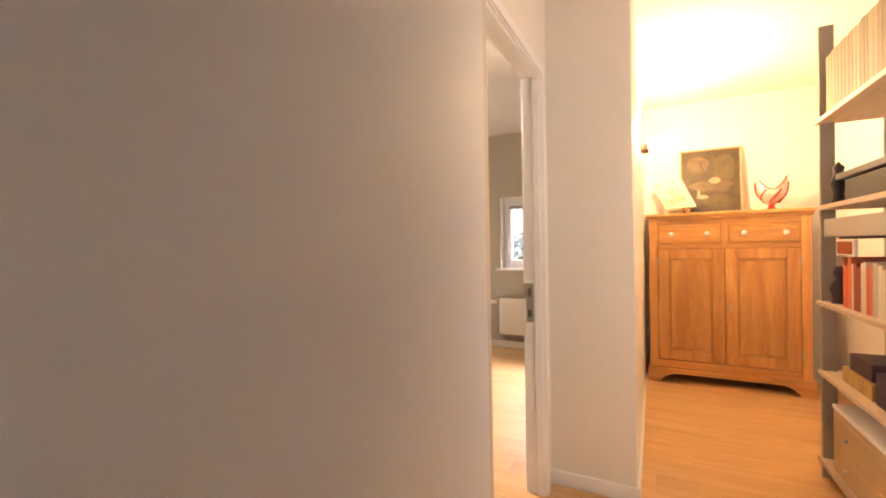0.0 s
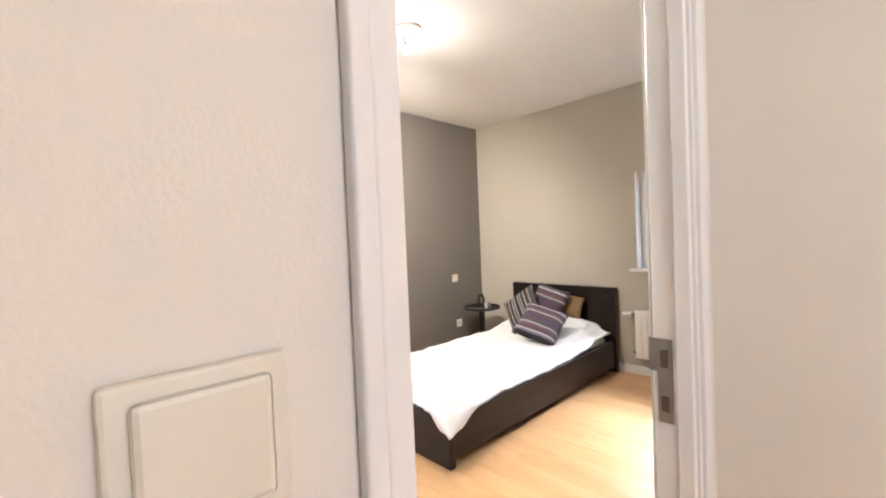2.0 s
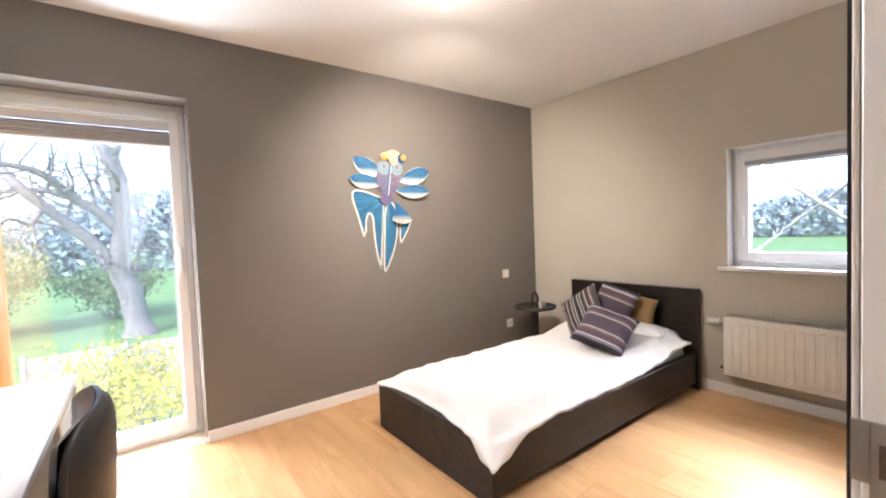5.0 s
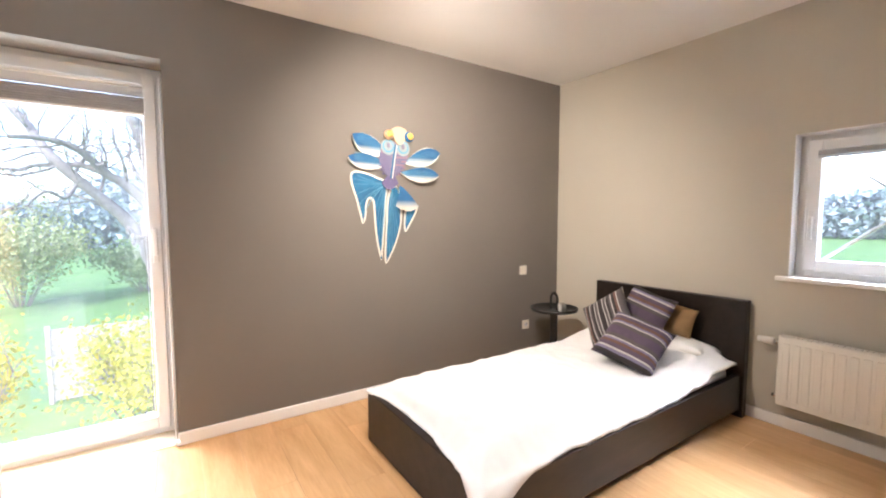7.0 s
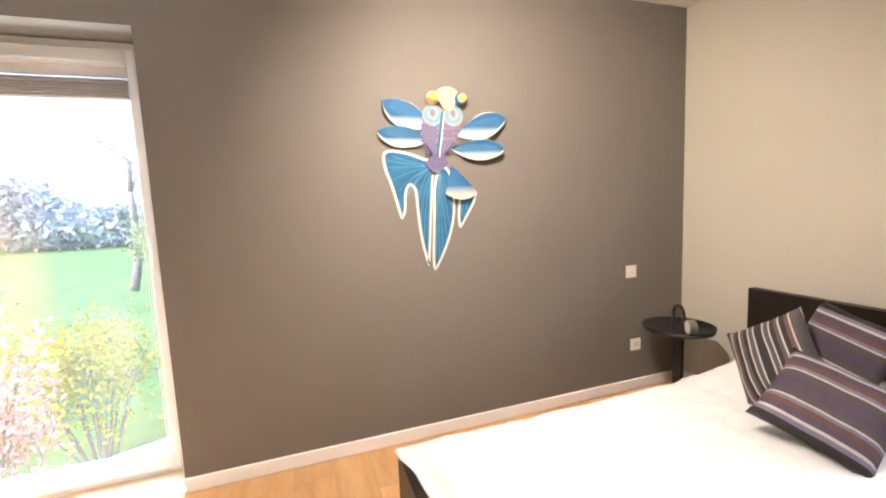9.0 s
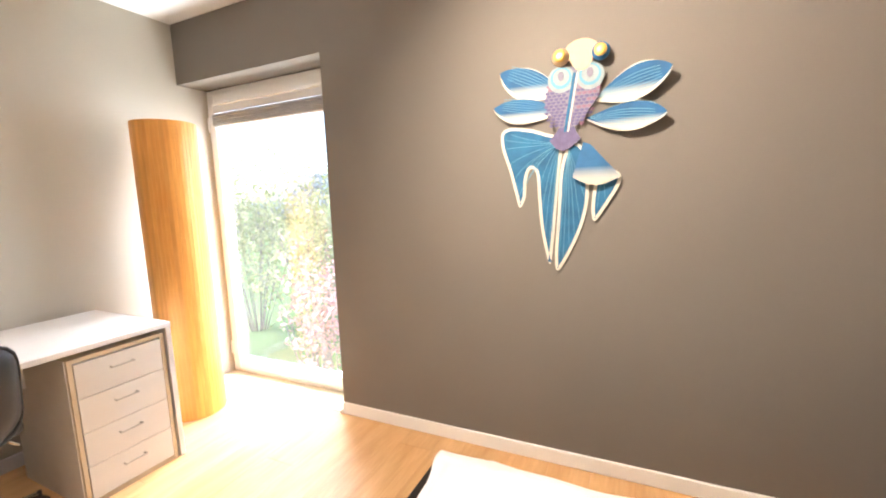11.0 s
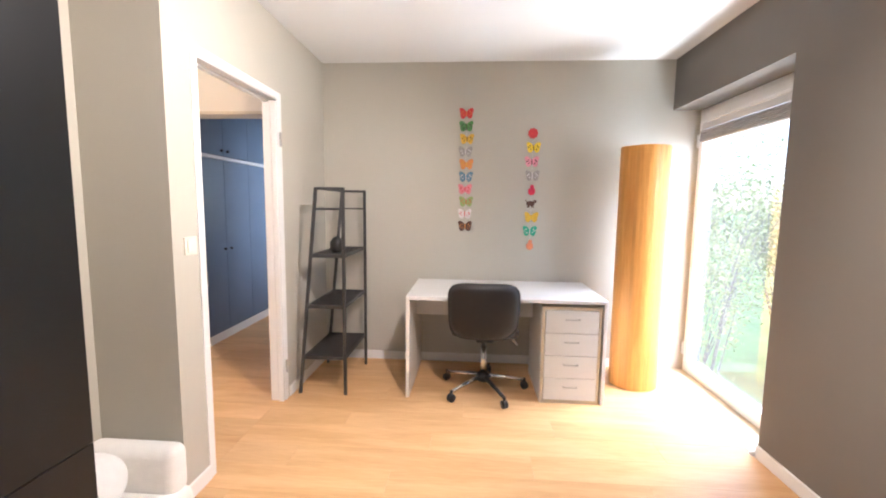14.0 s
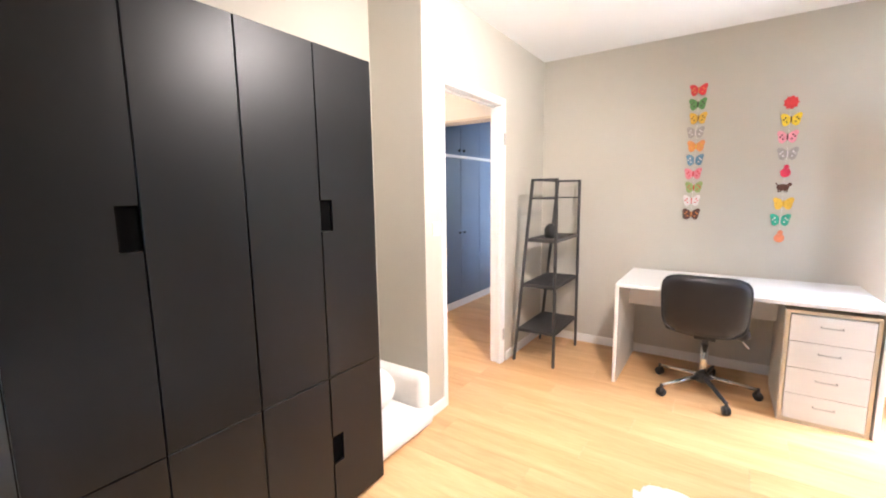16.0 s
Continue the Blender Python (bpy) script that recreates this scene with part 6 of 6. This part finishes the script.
def bare_tree(base, height, r, seed, label, leafy, lean=(0, 0, 1), depth=3, grow=0.56):
    t = thing("tree", base, label, "tree")
    rng = random.Random(seed)
    bm, tips = bmesh.new(), []
    limb(bm, Vector(base), Vector(lean).normalized(), height, r, depth, rng, tips, 0.16, grow)
    part("trunk", bm, M_BARK, t, smooth=True)
    rs = np.random.RandomState(seed)
    tp = np.array(tips)
    c = tp[rs.randint(0, len(tp), leafy)] + rs.normal(0, 0.45, (leafy, 3))
    crown_part("crown", c, 0.07, M_LEAFS, t, rs)

def old_tree():
    """The big crooked tree: thick limbs along smooth lines, with twigs."""
    t = thing("tree", (-20.5, 1.0, GZ), "large old tree with bare crooked limbs in spring", "tree")
    rng = random.Random(7)
    tips = []
    trunk = [(-20.5, 1.0, -2.3), (-20.5, 0.7, -0.9), (-20.5, 0.4, 0.1), (-20.5, 0.6, 2.6), (-20.5, 0.4, 4.5), (-20.5, 0.0, 5.8), (-20.5, -0.1, 7.4)]
    limbs = [([(-20.5, 0.4, -0.0), (-20.5, -0.4, 1.3), (-20.5, -1.3, 2.3), (-20.5, -2.5, 3.6), (-21.0, -3.1, 4.4), (-21.5, -3.6, 5.3), (-22.0, -4.3, 6.2)], 0.3, 0.14), ([(-20.5, 0.5, 1.9), (-20.5, -0.3, 2.8), (-20.5, -1.0, 3.3), (-20.0, -1.6, 4.0), (-19.5, -2.1, 4.3), (-19.0, -2.8, 4.4), (-18.5, -3.5, 4.3)], 0.26, 0.08), ([(-20.5, -1.0, 3.3), (-20.5, -1.8, 3.6), (-21.0, -2.5, 3.6), (-21.5, -3.4, 3.6), (-22.0, -4.1, 3.4), (-22.0, -4.8, 3.5)], 0.16, 0.05), ([(-20.5, 0.6, 2.7), (-20.5, 0.7, 4.0), (-21.0, 0.5, 5.3), (-21.5, 0.9, 6.5), (-22.0, 0.8, 7.6)], 0.28, 0.08), ([(-20.5, -1.3, 2.3), (-20.5, -1.9, 2.8), (-20.0, -2.3, 2.2), (-19.5, -2.8, 2.4), (-19.0, -3.3, 1.8)], 0.12, 0.04)]
    for q, (line, r0, r1) in enumerate([(trunk, 0.55, 0.16)] + limbs):
        bm = bmesh.new()
        pts = [Vector(p) for p in line]
        if q == 0:
            pts[0].z = GZ - 0.1
        fine = []
        for i in range(len(pts) - 1):
            a, b, c, d = pts[max(0, i - 1)], pts[i], pts[i + 1], pts[min(len(pts) - 1, i + 2)]
            for k in range(6):
                s = k / 6
                fine.append(0.5 * (2 * b + (c - a) * s + (2 * a - 5 * b + 4 * c - d) * s * s + (3 * b - a - 3 * c + d) * s ** 3))
        fine.append(pts[-1])
        ring0 = None
        n = 10
        for i, p in enumerate(fine):
            way = (fine[min(i + 1, len(fine) - 1)] - fine[max(i - 1, 0)]).normalized()
            side = way.cross(Vector((0.9, 0.1, 0.2))).normalized()
            up = side.cross(way)
            s = i / (len(fine) - 1)
            r = (r0 + (r1 - r0) * s ** 0.8) * rng.uniform(0.93, 1.07) * (1.35 if q == 0 and i < 2 else 1)
            ring = [bm.verts.new(p + (side * math.cos(2 * math.pi * k / n) + up * math.sin(2 * math.pi * k / n)) * r * rng.uniform(0.93, 1.07)) for k in range(n)]
            if ring0:
                for k in range(n):
                    bm.faces.new((ring0[k], ring0[(k + 1) % n], ring[(k + 1) % n], ring[k]))
            ring0 = ring
            if i > 5 and i % 3 == 0:
                d = (way * 0.7 + Vector((rng.gauss(0, 0.6), rng.gauss(0, 0.7), rng.gauss(0.1, 0.7)))).normalized()
                limb(bm, p, d, rng.uniform(1.2, 2.6), r * 0.35, 2, rng, tips, 0.3, 0.6)
        part("trunk" if q == 0 else "branch", bm, M_BARK, t, smooth=True)
    rs = np.random.RandomState(7)
    tp = np.array(tips)
    crown_part("crown", tp[rs.randint(0, len(tp), 900)] + rs.normal(0, 0.3, (900, 3)), 0.06, M_LEAFS, t, rs)


old_tree()
bare_tree((-26, -7.5, GZ), 8.0, 0.25, 11, "bare garden tree with first spring leaves", 2500, (0, 0.1, 1))
bare_tree((-15, -11, GZ), 7.0, 0.18, 15, "slender garden tree with first spring leaves", 2500, (0, 0, 1))


def shrub(base, rx, ry, h, count, material, seed, label, size=0.05, stems=14, twiggy=0.0):
    s = thing("shrub", base, label, "shrub")
    rng, rs = random.Random(seed), np.random.RandomState(seed)
    bm, ends = bmesh.new(), []
    for k in range(stems):
        a = rng.uniform(0, 2 * math.pi)
        out = Vector((rx * math.cos(a) * rng.uniform(0.2, 1), ry * math.sin(a) * rng.uniform(0.2, 1), h * rng.uniform(0.7, 1.0)))
        p0 = Vector(base) + Vector((out.x * 0.15, out.y * 0.15, 0))
        p1 = Vector(base) + Vector((out.x * 0.55, out.y * 0.55, out.z * 0.6))
        p2 = Vector(base) + out
        tube(bm, p0, p1, 0.018, 0.011, n=5)
        tube(bm, p1, p2, 0.011, 0.004, n=5)
        for q in range(7):
            f = rng.uniform(0.1, 1)
            m = p1.lerp(p2, f)
            e = m + Vector((rng.gauss(0, 0.2 * rx), rng.gauss(0, 0.2 * ry), abs(rng.gauss(0.15, 0.15)) * h))
            tube(bm, m, e, 0.006, 0.002, n=4)
            ends += [tuple(m.lerp(e, rng.uniform(0.2, 1))) for _ in range(6)] + [tuple(p0.lerp(m, rng.uniform(0.4, 1)))]
    part("stem", bm, M_BARK, s)
    e = np.array(ends)
    c = e[rs.randint(0, len(e), count)] + rs.normal(0, 0.11 * (rx + ry) / 2, (count, 3))
    c[:, 2] = np.maximum(c[:, 2], base[2] + 0.02)
    crown_part("crown", c, size, material, s, rs)


shrub((-6.2, 0.9, GZ), 1.5, 1.6, 2.0, 5200, M_LEAFY, 1, "yellow flowering forsythia shrub below the window", 0.05, 22)
shrub((-6.0, -1.6, GZ), 1.3, 1.3, 2.3, 4200, M_LEAFY, 2, "yellow and green flowering shrub in the garden", 0.05, 18)
shrub((-4.6, -3.3, GZ), 1.2, 1.2, 4.2, 3000, M_LEAFS, 3, "tall twiggy shrub with fresh green leaves", 0.05, 18)
shrub((-3.4, -1.6, GZ), 0.9, 0.9, 2.9, 2600, M_LEAFP, 4, "shrub with pink spring blossom by the house", 0.045, 14)
shrub((-8.5, -5.5, GZ), 1.8, 1.8, 4.0, 4500, M_LEAFS, 5, "broad light green spring shrub", 0.06, 20)
shrub((-2.9, -4.6, GZ), 1.3, 1.3, 4.3, 3600, M_LEAFS, 21, "tall pale green twiggy shrub near the house", 0.045, 22)
shrub((-4.6, -8.0, GZ), 2.0, 2.0, 5.0, 5200, M_LEAFS, 22, "tall pale green spring shrub in the garden", 0.06, 24)
shrub((-2.6, -9.5, GZ), 2.2, 2.2, 5.2, 5200, M_LEAFY, 23, "tall yellow-green shrub at the garden's edge", 0.06, 24)
shrub((-7.5, -8.5, GZ), 2.4, 2.4, 4.6, 5200, M_LEAFS, 24, "wide light green shrub beyond the lawn", 0.07, 24)
shrub((-24, 5.5, GZ), 3.0, 2.4, 2.2, 6000, M_LEAFG, 6, "rounded dark green garden bush", 0.11, 26)
shrub((-27, 0.0, GZ), 3.2, 2.6, 2.6, 6000, M_LEAFG, 8, "rounded dark green garden bush on the lawn", 0.11, 26)
shrub((-25, -5.0, GZ), 3.0, 3.0, 3.6, 6000, M_LEAFS, 9, "broad pale green bush behind the lawn", 0.11, 26)
shrub((-30, 10.0, GZ), 4.0, 3.0, 3.2, 6000, M_LEAFG, 10, "large evergreen bush at the garden's end", 0.13, 26)


def fence():
    f = thing("fence", (-9.8, 1.0, GZ), "weathered pale wooden lap fence across the garden", "fence")
    x, y0, w, h = -9.8, -1.15, 1.8, 1.72
    slat = mesh_of("slat", bx(-0.008, 0.008, 0, w - 0.1, 0, 0.125, bevel=0.002), M_FENCE)
    post = mesh_of("post", bx(-0.045, 0.045, -0.045, 0.045, 0, h + 0.08, bevel=0.006), M_FENCE)
    for k in range(7):
        y = y0 + k * w
        piece("post", post, f, (x, y, GZ))
        for q in range(13):
            piece("slat", slat, f, (x + 0.02 * (q % 2), y + 0.05, GZ + 0.06 + q * 0.128), (0, radians(6), 0))


fence()


def woods(name, x, y, sx, sy, h, count, seed, size):
    rs = np.random.RandomState(seed)
    t = rs.uniform(-1, 1, count)
    hump = 0.65 + 0.25 * np.sin(t * 9 + seed) + 0.12 * np.sin(t * 23 + seed)
    c = np.stack([x + sx * t + rs.normal(0, 3, count), y + sy * t + rs.normal(0, 3, count), GZ + h * hump * np.sqrt(rs.uniform(0, 1, count))], axis=1)
    v, f = leaves(c, size, rs)
    me = bpy.data.meshes.new(name)
    me.from_pydata(v.tolist(), [], f.tolist())
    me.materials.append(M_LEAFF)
    ob = new(name, me)
    return tagged(ob, "distant belt of mixed woodland with haze in its colour", "woods", "", "stuff")


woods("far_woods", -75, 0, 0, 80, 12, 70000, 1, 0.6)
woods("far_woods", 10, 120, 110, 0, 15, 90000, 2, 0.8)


def window_brace():
    b = thing("cross_brace", (2.27, 4.66, 1.0), "crossed steel bracing rods outside the small window", "brace")
    part("rod", tb((NX0 + 0.002, 4.61, NZ0 + 0.01), (NX1 - 0.002, 4.61, NZ1 - 0.01), 0.010, n=8), M_STEEL, b)
    part("rod", tb((NX0 + 0.002, 4.633, NZ1 - 0.01), (NX1 - 0.002, 4.633, NZ0 + 0.01), 0.010, n=8), M_STEEL, b)


window_brace()


# ---- floors, board by board ----
def floor_boards(name, x0, x1, y0, y1, label):
    base = solid(name, bx(x0, x1, y0, y1, -0.06, -0.006), M_FLOOR, label, "floor")
    w, length = 0.195, 1.29
    full = {}
    yk, row = y0, 0
    while yk < y1 - 0.01:
        wide = min(w, y1 - yk)
        x = x0 - (0.43 * row % 1) * length
        while x < x1:
            a, b = max(x, x0), min(x + length, x1)
            if b - a > 0.02:
                key = (round(wide, 3), round(b - a, 3))
                if key not in full:
                    full[key] = mesh_of("board", box(bmesh.new(), 0, b - a - 0.0006, 0, wide - 0.0006, -0.006, 0, bevel=0.0006), M_FLOOR)
                piece("board", full[key], base, (a, yk, 0))
            x += length
        yk += w
        row += 1
    return base


floor_boards("floor", -0.02, EX + 0.048, 0.0, NY, "pale oak laminate floor of the bedroom")
floor_boards("floor_hall", EX + 0.048, 4.75, -2.0, 4.25, "pale oak laminate floor of the hall")
